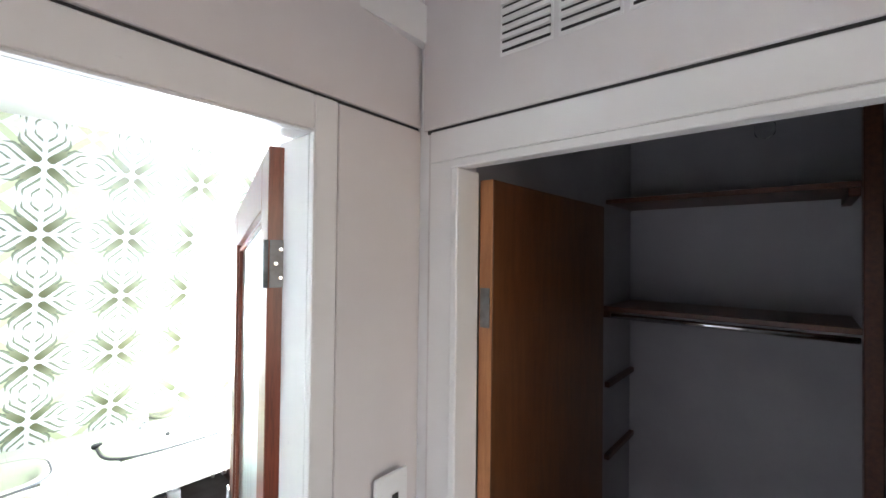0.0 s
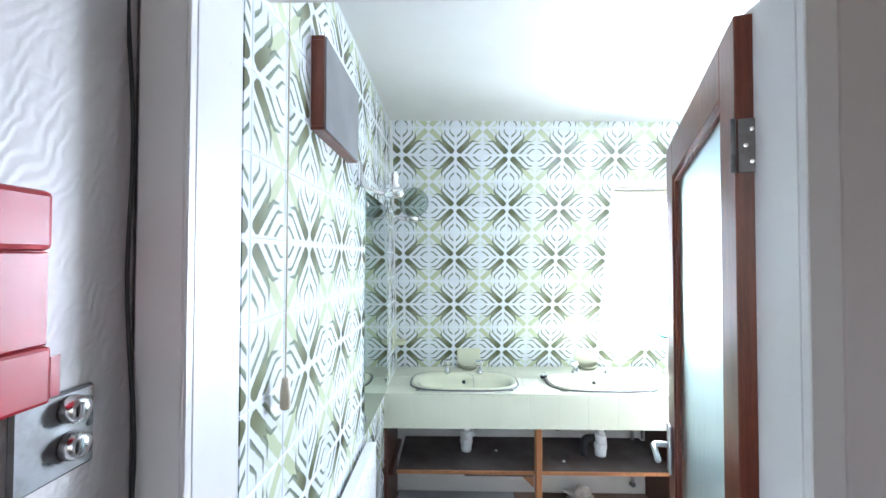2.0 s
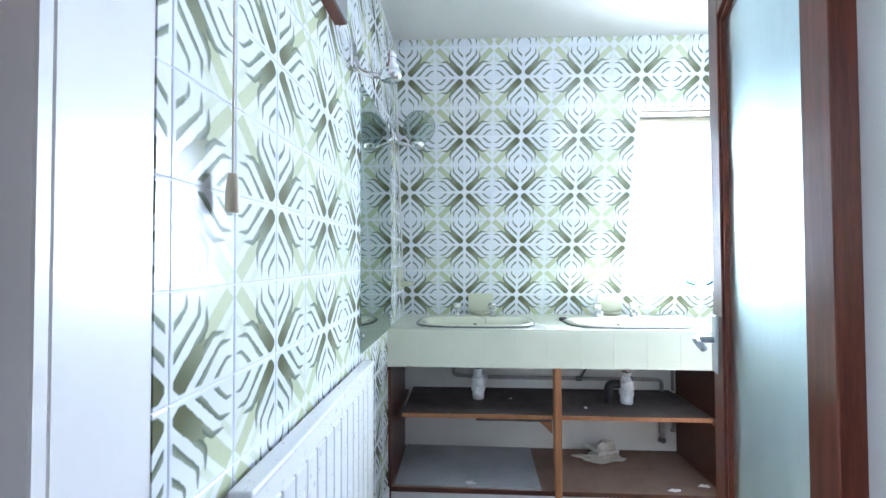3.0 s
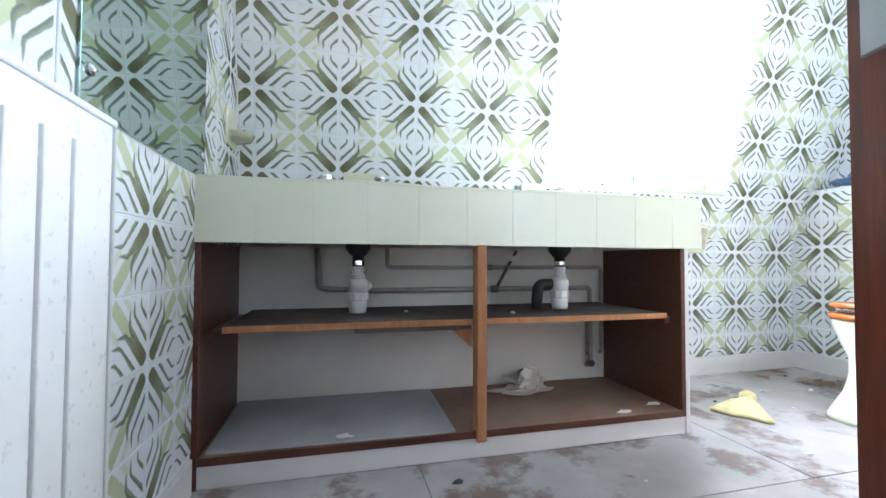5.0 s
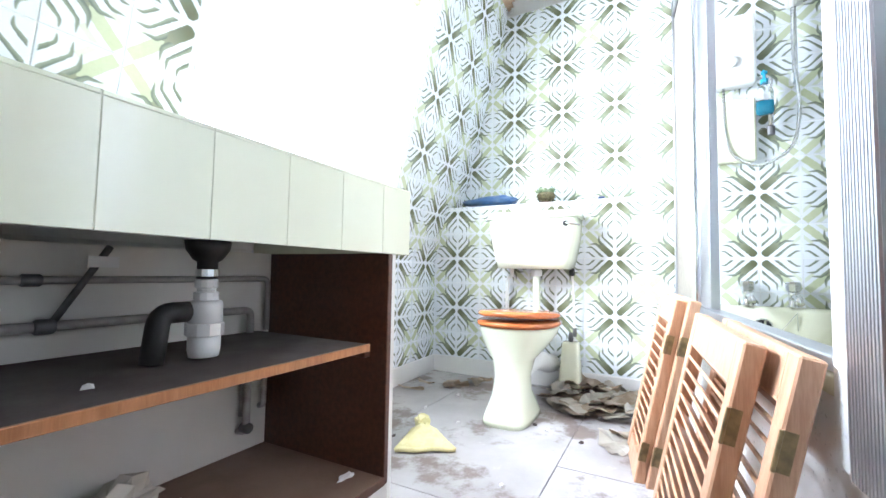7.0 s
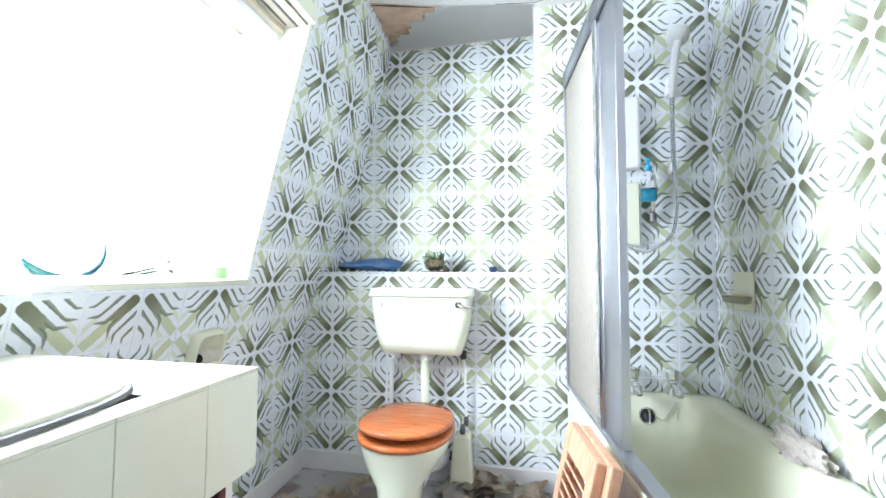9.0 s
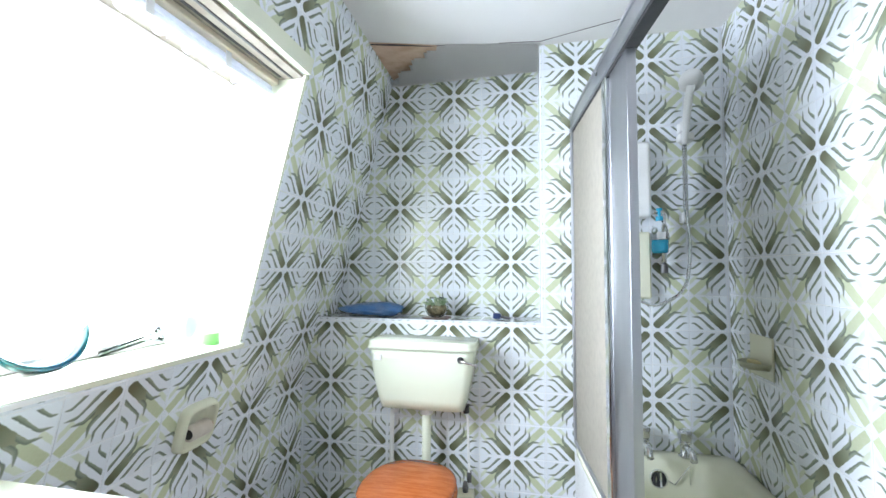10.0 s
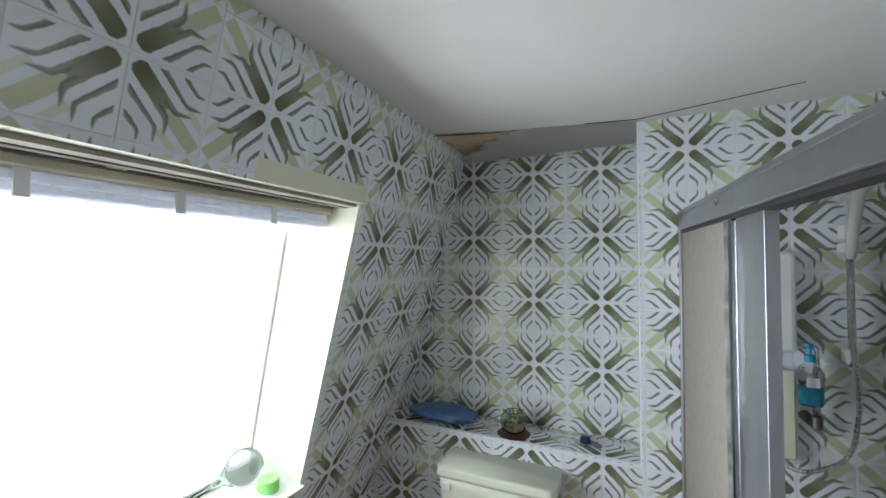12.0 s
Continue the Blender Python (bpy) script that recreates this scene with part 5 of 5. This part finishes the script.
# ---- on the ledge ----
bag = thing("blue_bag", (3.07, -0.27, LEDGE), "folded blue plastic bag on the ledge", "bag")
b = bmesh.new()
bmesh.ops.create_icosphere(b, subdivisions=4, radius=1)
for v in b.verts:
    p = v.co
    k = 1 + 0.16 * noise.noise(p * 3.3) + 0.08 * noise.noise(p * 9)
    v.co = Vector((3.085 + p.x * 0.085 * k, -0.265 + p.y * 0.175 * k, LEDGE + 0.032 + max(p.z, -0.75) * 0.034 * k * (1 - 0.35 * p.y)))
low = min(v.co.z for v in b.verts)
bmesh.ops.translate(b, verts=b.verts, vec=(0, 0, LEDGE + 0.009 - low))
part("body", b, M_BLUE, bag, smooth=True)

mat_ = thing("doily", (3.06, -0.625, LEDGE), "brown scalloped pot mat on the ledge", "mat")
part("disc", rings([[Vector((3.06 + r * math.cos(a) * (1 + 0.04 * math.cos(18 * a)), -0.625 + r * math.sin(a) * (1 + 0.04 * math.cos(18 * a)), z)) for a in np.linspace(0, 2 * math.pi, 73)[:-1]] for r, z in ((0.072, LEDGE + 0.0085), (0.073, LEDGE + 0.011), (0.068, LEDGE + 0.0125))]), M_DARKWOOD, mat_)
pot = thing("terrarium", (3.06, -0.625, LEDGE + 0.0126), "round glass bowl planted with succulents", "plant")
part("bowl", lathe([(0.025, 0.0128), (0.050, 0.030), (0.060, 0.060), (0.054, 0.088), (0.038, 0.106), (0.036, 0.110), (0.034, 0.105), (0.051, 0.087), (0.057, 0.060), (0.047, 0.032), (0.02, 0.016)], (3.06, -0.625, LEDGE), 28), M_CLEAR, pot, smooth=True)
part("soil", lathe([(0.018, 0.018), (0.044, 0.033), (0.054, 0.058), (0.048, 0.070), (0.02, 0.076), (0.002, 0.074)], (3.06, -0.625, LEDGE), 20), M_SOIL, pot, "moss and pebbles")
for k in range(16):
    a, tilt = k * 2.4, 0.25 + 0.05 * (k % 7)
    base = Vector((3.06 + 0.02 * math.cos(a), -0.625 + 0.02 * math.sin(a), LEDGE + 0.072))
    tip = base + Vector((math.cos(a) * 0.045 * tilt * 2, math.sin(a) * 0.045 * tilt * 2, 0.014 + 0.010 * (k % 3)))
    part("leaf", tube([base, base.lerp(tip, 0.35), base.lerp(tip, 0.75), tip], 0.006, 6, radii=[0.004, 0.009, 0.008, 0.001]), M_PLANT, pot, smooth=True)
rz = thing("razor", (3.09, -0.93, LEDGE), "small navy plastic shaver on the ledge", "razor")
part("handle", tube([(3.07, -0.99, LEDGE + 0.014), (3.10, -0.935, LEDGE + 0.020)], 0.007, 8), M_STEEL, rz, smooth=True)
part("head", box(3.075, -0.945, LEDGE + 0.0085, 3.115, -0.905, LEDGE + 0.036, 0.008, seg=2), M_NAVY, rz)

# ---- on the window sill ----
SILL = 0.989
cres = thing("glass_dish", (1.86, 0.165, SILL), "crescent-shaped turquoise glass dish on the sill", "dish")
loops = []
for i in range(29):
    t = -1.0 + 2.0 * i / 28
    a = 0.22 + t * 1.22
    c = Vector((1.862 + 0.105 * math.sin(a), 0.165 - 0.015 * t, SILL + 0.12 - 0.12 * math.cos(a)))
    rad_ = 0.024 * (1 - t * t) + 0.0012
    nrm = Vector((math.sin(a), 0, -math.cos(a)))
    loops.append([c + nrm * rad_ * 0.55 * math.cos(q) + Vector((0, 1, 0)) * rad_ * 1.9 * math.sin(q) for q in np.linspace(0, 2 * math.pi, 15)[:-1]])
b = rings(loops)
low = min(v.co.z for v in b.verts)
bmesh.ops.translate(b, verts=b.verts, vec=(0, 0, SILL - low))
part("dish", b, M_TURQ, cres, smooth=True)
gob = thing("glass_vase", (2.28, 0.15, SILL), "pale glass vase lying on its side", "vase")
b = bmesh.new()
gx = Matrix.Translation((2.295, 0.155, SILL + 0.066)) @ Matrix.Rotation(radians(-15), 4, 'Z') @ Matrix.Rotation(radians(-103), 4, 'Y')
lathe([(0.002, -0.062), (0.035, -0.055), (0.058, -0.03), (0.066, 0.0), (0.058, 0.032), (0.036, 0.06), (0.018, 0.08), (0.010, 0.10), (0.008, 0.25), (0.006, 0.25), (0.007, 0.10)], (0, 0, 0), 28, b, gx)
low = min(v.co.z for v in b.verts)
bmesh.ops.translate(b, verts=b.verts, vec=(0, 0, SILL - low))
part("body", b, M_PALEGLASS, gob, smooth=True)
can = thing("candle", (2.297, 0.035, SILL), "small green candle on the sill", "candle")
part("wax", lathe([(0.036, 0.0), (0.038, 0.003), (0.038, 0.044), (0.035, 0.047), (0.002, 0.045)], (2.30, 0.045, SILL), 28), M_GREEN, can)
part("wick", tube([(2.30, 0.045, SILL + 0.044), (2.301, 0.045, SILL + 0.054)], 0.001, 5), M_BLACK, can)

bl = thing("window_blind", (1.85, -0.11, 1.95), "raised white slatted blind with a net frill", "blind")
for z, y in ((1.908, -0.128), (1.931, -0.122)):
    part("slat", box(WIN_X0 + 0.012, y - 0.02, z, WIN_X1 - 0.012, y + 0.02, z + 0.02, 0.006, seg=2), M_BLIND, bl)
part("head_rail", box(WIN_X0 + 0.008, -0.165, 1.952, WIN_X1 - 0.008, -0.10, 1.9735, 0.003), M_BEIGE, bl, "beige head rail")
for x in (WIN_X0 + 0.25, WIN_X0 + 0.53, WIN_X0 + 0.81):
    part("clip", box(x - 0.012, -0.155, 1.900, x + 0.012, -0.151, 1.952, 0.001), M_WHITEP, bl)
b = bmesh.new()
pts = []
nb = 120
for i in range(nb + 1):
    x = WIN_X0 + 0.015 + (WIN_X1 - WIN_X0 - 0.03) * i / nb
    pts.append((x, -0.124 + 0.008 * math.sin(i * 1.1), 1.890 + 0.007 * math.sin(i * 0.55) + 0.004 * math.sin(i * 1.7)))
va = [b.verts.new((x, y, 1.909)) for x, y, z in pts]
vb = [b.verts.new((x, y, z)) for x, y, z in pts]
for i in range(nb):
    b.faces.new((va[i], va[i + 1], vb[i + 1], vb[i]))
bmesh.ops.solidify(b, geom=b.faces[:], thickness=0.001)
part("frill", b, M_LACE, bl, "gathered net frill")
structure("window_head_trim", box(WIN_X0 + 0.006, -0.262, 1.974, WIN_X1 - 0.006, 0.14, 1.9845), M_HEADBOARD, "brown unpainted window head board")

bm = bmesh.new()
for x0, x1, y0 in ((WIN_X0 + 0.010, WIN_X0 + 0.36, -0.188), (WIN_X0 + 0.40, WIN_X1 - 0.03, -0.188), (WIN_X0 + 0.010, WIN_X1 - 0.010, -0.226)):
    box(x0, y0, 1.9715, x1, y0 + 0.009, 1.9745, bm=bm)
structure("window_head_slot_trim", bm, M_BLACK, "dark open joints in the head board")

# ---- torn ceiling lining above the toilet ----
b = bmesh.new()
g = []
NX, NY = 42, 24
for i in range(NX + 1):
    row = []
    for j in range(NY + 1):
        t, s = i / NX, j / NY
        p0 = Vector((2.83, -0.36, 0)).lerp(Vector((2.965, -1.14, 0)), t)
        p1 = Vector((3.19, -0.34, 0)).lerp(Vector((3.19, -1.14, 0)), t)
        p = p0.lerp(p1, s)
        drop = 0.0015 + 0.047 * s ** 1.35 * (1 - 0.35 * t) + 0.003 * s * noise.noise(p * 9)
        if t < 0.16 and s < 0.5:
            drop += 0.002
        row.append(b.verts.new((p.x, p.y, CEIL - drop)))
    g.append(row)
for i in range(NX):
    for j in range(NY):
        if i < 15 and j < 21 - 1.4 * i + 1.5 * math.sin(i * 1.3):
            continue
        b.faces.new((g[i][j], g[i + 1][j], g[i + 1][j + 1], g[i][j + 1]))
bmesh.ops.solidify(b, geom=b.faces[:], thickness=0.002)
bmesh.ops.recalc_face_normals(b, faces=b.faces[:])
flap = thing("ceiling_lining", (2.95, -0.7, CEIL - 0.03), "sagging torn ceiling lining above the ledge", "ceiling lining")
part("sheet", b, M_CEIL, flap, smooth=True)
part("bare_patch", prism([(2.80, -0.345, CEIL - 0.001), (2.89, -0.66, CEIL - 0.001), (2.99, -0.62, CEIL - 0.001), (3.08, -0.50, CEIL - 0.001), (3.20, -0.33, CEIL - 0.001)], (0, 0, -0.004)), M_BROWNPATCH, flap, "bare brown board")
part("crack_edge", tube([(2.815, -0.352, CEIL - 0.003), (2.84, -0.46, CEIL - 0.005), (2.885, -0.62, CEIL - 0.003), (2.90, -0.70, CEIL - 0.001)], 0.004, 6, radii=[0.005, 0.006, 0.004, 0.001]), M_BLACK, flap, "dark open tear")
part("crack_edge", tube([(2.93, -0.95, CEIL - 0.001), (2.95, -1.14, CEIL - 0.003), (2.80, -1.60, CEIL - 0.001)], 0.0014, 6), M_SHELF, flap, "thin ceiling crack")

# ---- hall things ----
vent = thing("air_vent", (HALL_E - 0.014, -2.45, 2.3), "white slotted ventilation grille high on the wall", "vent")
for y0, y1 in ((-2.452, -2.335), (-2.590, -2.475), (-2.728, -2.613)):
    part("frame", box(HALL_E - 0.0165, y0 - 0.006, 2.228, HALL_E - 0.0142, y1 + 0.006, 2.452, 0.0008), M_PAINT, vent)
    for k in range(11):
        z = 2.236 + k * 0.0195
        part("slot", box(HALL_E - 0.0175, y0, z, HALL_E - 0.0166, y1, z + 0.006), M_BLACK, vent)
        part("slat", prism([(HALL_E - 0.0168, y0, z + 0.0062), (HALL_E - 0.0168, y1, z + 0.0062), (HALL_E - 0.023, y1, z + 0.008), (HALL_E - 0.023, y0, z + 0.008)], (0, 0, 0.009)), M_PAINT, vent)

spur = thing("fused_switch", (1.15, HALL_Y - 0.013, 1.2), "white wall switch plate with black and red rockers", "switch")
part("plate", box(1.090, HALL_Y - 0.014, 1.142, 1.190, HALL_Y - 0.0045, 1.268, 0.003, seg=2), M_WHITEP, spur)
for z, mat, tone in ((1.212, M_BLACK, "black rocker switch"), (1.168, M_RED, "red rocker switch")):
    rk = part("rocker_surround", box(1.134, HALL_Y - 0.0155, z - 0.012, 1.162, HALL_Y - 0.0142, z + 0.012), M_WHITEP, spur)
    part("rocker", box(1.138, HALL_Y - 0.018, z - 0.008, 1.158, HALL_Y - 0.0156, z + 0.008, 0.001), mat, rk, tone)

sw = thing("light_switch", (HALL_W, -2.35, 1.36), "metal double light switch on the papered wall", "switch")
part("plate", box(HALL_W + 0.0005, -2.396, 1.316, HALL_W + 0.008, -2.303, 1.406, 0.003), M_STEEL, sw, "brushed steel plate")
for z in (1.347, 1.386):
    part("knob", lathe([(0.0155, 0), (0.0155, 0.004), (0.014, 0.014), (0.010, 0.018), (0.001, 0.019)], (HALL_W + 0.008, -2.336, z), 18, matrix=Matrix.Rotation(radians(90), 4, 'Y')), M_CHROME, sw, "domed chrome knob", True)
part("screw", lathe([(0.004, 0), (0.004, 0.001), (0.001, 0.0015)], (HALL_W + 0.008, -2.311, 1.362), 8, matrix=Matrix.Rotation(radians(90), 4, 'Y')), M_BLACK, sw)

red = thing("red_wall_box", (HALL_W, -2.45, 1.4), "red plastic box with a clear window on the wall", "wall box")
part("upper_case", box(HALL_W + 0.0005, -2.520, 1.556, HALL_W + 0.038, -2.388, 1.614, 0.006, seg=2), M_RED, red)
part("window", box(HALL_W + 0.0005, -2.518, 1.466, HALL_W + 0.036, -2.390, 1.5555, 0.002, seg=1), M_RED, red, "shiny red window")
part("lower_case", box(HALL_W + 0.0005, -2.520, 1.41, HALL_W + 0.038, -2.388, 1.4655, 0.004, seg=2), M_RED, red)
part("spout", prism([(HALL_W + 0.002, -2.3875, 1.415), (HALL_W + 0.036, -2.3875, 1.415), (HALL_W + 0.036, -2.3875, 1.455)], (0, 0.010, 0)), M_RED, red)

cab = thing("cable", (HALL_W + 0.01, HALL_Y - 0.17, 1.3), "loose black cable hanging in the corner", "cable")
cp = [(HALL_W + 0.008 + 0.005 * math.sin(z * 6.0) + 0.005 * math.sin(z * 15 + 1), HALL_Y - 0.155, z) for z in np.linspace(0.02, 2.5, 60)]
part("lead", tube(cp, 0.0026, 8), M_BLACK, cab, smooth=True)

# cupboard: door swung inwards, shelves and rail
cd = thing("door_2", (HALL_E + 0.06, -2.24, 0), "open orange-brown flush cupboard door", "door", kind="structure")
CM = Matrix.Translation((HALL_E + 0.075, -2.214, 0)) @ Matrix.Rotation(radians(-1), 4, 'Z')
part("leaf", box(0, -0.04, 0.01, 0.735, 0.0, 1.975, 0.002, matrix=CM), M_CUPDOOR, cd)
# Thin strip in brighter pine puts the light on the door's near edge.
part("lit_edge", box(-0.003, -0.039, 0.01, -0.0005, -0.001, 1.975, matrix=CM), M_PINE, cd, "door edge in brighter orange for the light on it")
for hz in (0.25, 1.60):
    part("hinge", box(-0.006, -0.034, hz, -0.0032, -0.006, hz + 0.1, matrix=CM), M_STEEL, cd)
sh1 = thing("cupboard_shelf", (2.5, -2.6, 1.55), "dark wooden shelf above a hanging rail", "shelf", "cupboard shelves")
part("board", box(2.33, -2.985, 1.545, CUP_BACK - 0.001, -2.1705, 1.566, 0.002), M_DARKWOOD, sh1)
part("batten", box(2.34, -2.198, 1.515, CUP_BACK - 0.002, -2.1705, 1.5445, 0.002), M_DARKWOOD, sh1)
sh2 = thing("cupboard_shelf", (2.5, -2.6, 2.02), "dark wooden top shelf in the cupboard", "shelf", "cupboard shelves")
part("board", box(2.36, -2.985, 2.02, CUP_BACK - 0.001, -2.1705, 2.04, 0.002), M_DARKWOOD, sh2)
part("batten", box(2.37, -2.985, 1.99, CUP_BACK - 0.002, -2.955, 2.019, 0.002), M_DARKWOOD, sh2)
rail = thing("clothes_rail", (2.36, -2.6, 1.51), "chrome hanging rail under the cupboard shelf", "rail")
part("bar", tube([(2.37, -2.173, 1.522), (2.37, -2.984, 1.522)], 0.010, 12), M_CHROME, rail, smooth=True)
part("bar", tube([(2.41, -2.173, 1.512), (2.41, -2.984, 1.512)], 0.008, 12), M_CHROME, rail, smooth=True)
for z, n_ in ((1.20, 0), (0.88, 1)):
    bt = thing("wall_batten", (2.5, -2.18, z), "dark batten fixed to the cupboard side", "batten", "cupboard battens")
    part("strip", box(2.36, -2.192, z, CUP_BACK - 0.002, -2.1705, z + 0.024, 0.002), M_DARKWOOD, bt)
dv = thing("cupboard_divider", (2.35, -3.0, 0), "dark upright board in the cupboard", "board")
part("upright", box(2.31, -3.03, 0.0, 2.36, -2.986, 2.3, 0.003), M_DARKWOOD, dv)
part("side_board", box(2.361, -3.03, 0.0, CUP_BACK - 0.001, -3.012, 2.3, 0.002), M_DARKWOOD, dv)
lb = thing("bulb_holder", (2.0, -2.75, 2.2), "bare bulb hanging in the dark cupboard", "lamp")
part("flex", tube([(2.15, -2.75, 2.549), (2.15, -2.75, 2.31)], 0.003, 6), M_BLACK, lb)
part("holder", lathe([(0.012, 0.05), (0.020, 0.045), (0.020, 0.0), (0.015, -0.002)], (2.15, -2.75, 2.26), 12), M_BLACK, lb)
part("bulb", lathe([(0.013, 0.0), (0.016, -0.02), (0.029, -0.055), (0.026, -0.08), (0.003, -0.092)], (2.15, -2.75, 2.26), 16), M_CLEAR, lb, smooth=True)

# ---- floor sheets ----
rng = random.Random(11)
ys = [-4.4, -3.75, -3.13, -2.51, -1.90, -1.535, -0.915, -0.265, 0.08]
for k, (y0, y1) in enumerate(zip(ys, ys[1:])):
    xs = [-0.11, 0.62 + 0.3 * (k % 2), 1.70 + 0.35 * (k % 2), 2.985] if y0 > -2.0 else [-0.11, 0.62, 1.26]
    for x0, x1 in zip(xs, xs[1:]):
        dz = rng.uniform(-0.0012, 0.0008)
        part("floor_sheet", box(x0 + 0.0013, y0 + 0.0013, -0.0065, x1 - 0.0013, y1 - 0.0013, -0.0008 + dz * 0.4, 0.001), M_FLOOR, floor)


# ---- wall tiles ----
def clip(poly, a, b, c):
    """Keeps the side of a convex polygon where a x + b y <= c."""
    out = []
    for p, q in zip(poly, poly[1:] + poly[:1]):
        dp, dq = a * p[0] + b * p[1] - c, a * q[0] + b * q[1] - c
        if dp <= 0:
            out.append(p)
        if (dp < 0 < dq) or (dq < 0 < dp):
            t = dp / (dp - dq)
            out.append((p[0] + (q[0] - p[0]) * t, p[1] + (q[1] - p[1]) * t))
    return out


def cut(poly, region):
    n = len(region)
    for i in range(n):
        (x0, y0), (x1, y1) = region[i], region[(i + 1) % n]
        a, b = (y1 - y0), -(x1 - x0)
        poly = clip(poly, a, b, a * x0 + b * y0)
        if len(poly) < 3:
            return []
    return poly


def size_of(poly):
    return abs(sum(p[0] * q[1] - q[0] * p[1] for p, q in zip(poly, poly[1:] + poly[:1]))) / 2


def tile_mesh(poly, pu, pv, fu, fv):
    """A tile 6 mm thick with a softened rim; its UV counts from the corner where four dark bars meet."""
    cx, cy = sum(p[0] for p in poly) / len(poly), sum(p[1] for p in poly) / len(poly)
    inner = []
    for p in poly:
        d = math.hypot(p[0] - cx, p[1] - cy)
        k = max(0.0, 1 - 0.0022 / max(d, 0.003))
        inner.append((cx + (p[0] - cx) * k, cy + (p[1] - cy) * k))
    n = len(poly)
    verts = [(x, y, 0.0) for x, y in poly] + [(x, y, 0.005) for x, y in poly] + [(x, y, 0.006) for x, y in inner]
    faces = [tuple(range(2 * n, 3 * n))]
    for i in range(n):
        j = (i + 1) % n
        faces += [(i, j, n + j, n + i), (n + i, n + j, 2 * n + j, 2 * n + i)]
    me = bpy.data.meshes.new("tile")
    me.from_pydata(verts, [], faces)
    uv = me.uv_layers.new(name="UVMap")
    for lp in me.loops:
        x, y, _ = me.vertices[lp.vertex_index].co
        u, v = x / pu, y / pv
        uv.data[lp.index].uv = (1 - u if fu else u, 1 - v if fv else v)
    me.materials.append(M_TILE)
    return me


SHARED = {}


def tile_wall(parent, o, u, v, out, regions, u0, v0, pu, pv, name="tile"):
    """Lays tiles of pitch pu by pv on a plane; dark corners fall at (u0, v0) and every second joint from there."""
    m = Matrix((u, v, out)).transposed().to_4x4()
    gap = 0.0012
    lo_u, hi_u = min(p for r in regions for p, _ in r), max(p for r in regions for p, _ in r)
    lo_v, hi_v = min(q for r in regions for _, q in r), max(q for r in regions for _, q in r)
    for i in range(math.floor((lo_u - u0) / pu), math.ceil((hi_u - u0) / pu)):
        for j in range(math.floor((lo_v - v0) / pv), math.ceil((hi_v - v0) / pv)):
            a, b = u0 + i * pu, v0 + j * pv
            full = [(a + gap, b + gap), (a + pu - gap, b + gap), (a + pu - gap, b + pv - gap), (a + gap, b + pv - gap)]
            for r in regions:
                poly = cut(full, r)
                if len(poly) < 3 or size_of(poly) < 0.0004:
                    continue
                local = [(p - a, q - b) for p, q in poly]
                whole = abs(size_of(poly) - size_of(full)) < 1e-7
                key = (round(pu, 5), round(pv, 5), i % 2, j % 2)
                if whole and key in SHARED:
                    me = SHARED[key]
                else:
                    me = tile_mesh(local, pu, pv, i % 2, j % 2)
                    if whole:
                        SHARED[key] = me
                ob = new(name, me)
                w = m.copy()
                w.translation = o + u * a + v * b
                ob.matrix_world = w
                ob.parent = parent


# slope: trimmed where it meets the side walls and the window
tile_wall(wall_north, N_SLOPE, N_U, N_V, N_OUT,
          [rect(0.007, 0.10, U_W0, SLOPE_TOP), rect(U_W1, 0.0, 3.205, SLOPE_TOP), rect(U_W0, 0.10, 1.652, V_WIN0 - 0.013), rect(1.652, 0.0, U_W1, V_WIN0 - 0.013), rect(U_W0, V_WIN1, U_W1, SLOPE_TOP)],
          0.37, 0.599, 0.156, 0.1528)
tile_wall(wall_north, N_LOW, N_U, UP, N_IN, [rect(1.62, 0.096, 2.99, BEND)], 0.37, BEND - 0.012, 0.156, 0.1528)
ex_u, ex_out = Vector((0, -1, 0)), Vector((-1, 0, 0))
tile_wall(wall_east, Vector((EAST, 0, 0)), ex_u, UP, ex_out,
          [rect(-0.08, 0.096, PILLAR, LEDGE), rect(PILLAR, 0.096, -SOUTH - 0.007, CEIL)], 0.091, 0.70, 0.15165, 0.1512)
tile_wall(wall_east, Vector((RECESS, 0, 0)), ex_u, UP, ex_out, [rect(-0.05, LEDGE + 0.007, PILLAR - 0.001, CEIL - 0.022)], 0.080, 0.70, 0.1515, 0.1512)
tile_wall(wall_east, Vector((EAST, 0, LEDGE)), ex_u, Vector((1, 0, 0)), UP, [rect(-0.05, -0.006, PILLAR - 0.001, RECESS - EAST - 0.007)], 0.091, 0.0, 0.15165, 0.1515)
tile_wall(wall_east, Vector((EAST, -PILLAR, 0)), Vector((1, 0, 0)), UP, Vector((0, 1, 0)), [rect(0.0, LEDGE + 0.007, RECESS - EAST - 0.007, CEIL)], 0.0, 0.70, 0.1515, 0.1512)
tile_wall(wall_west, Vector((0, 0, 0)), Vector((0, -1, 0)), UP, Vector((1, 0, 0)), [rect(-0.05, 0.096, 2.094, CEIL)], 1.461, 0.990, 0.1515, 0.1485)
tile_wall(wall_bath, Vector((0, SOUTH, 0)), Vector((1, 0, 0)), UP, Vector((0, 1, 0)), [rect(1.28, RIM - 0.03, EAST - 0.007, CEIL)], 2.712, 1.314, 0.1515, 0.1512)
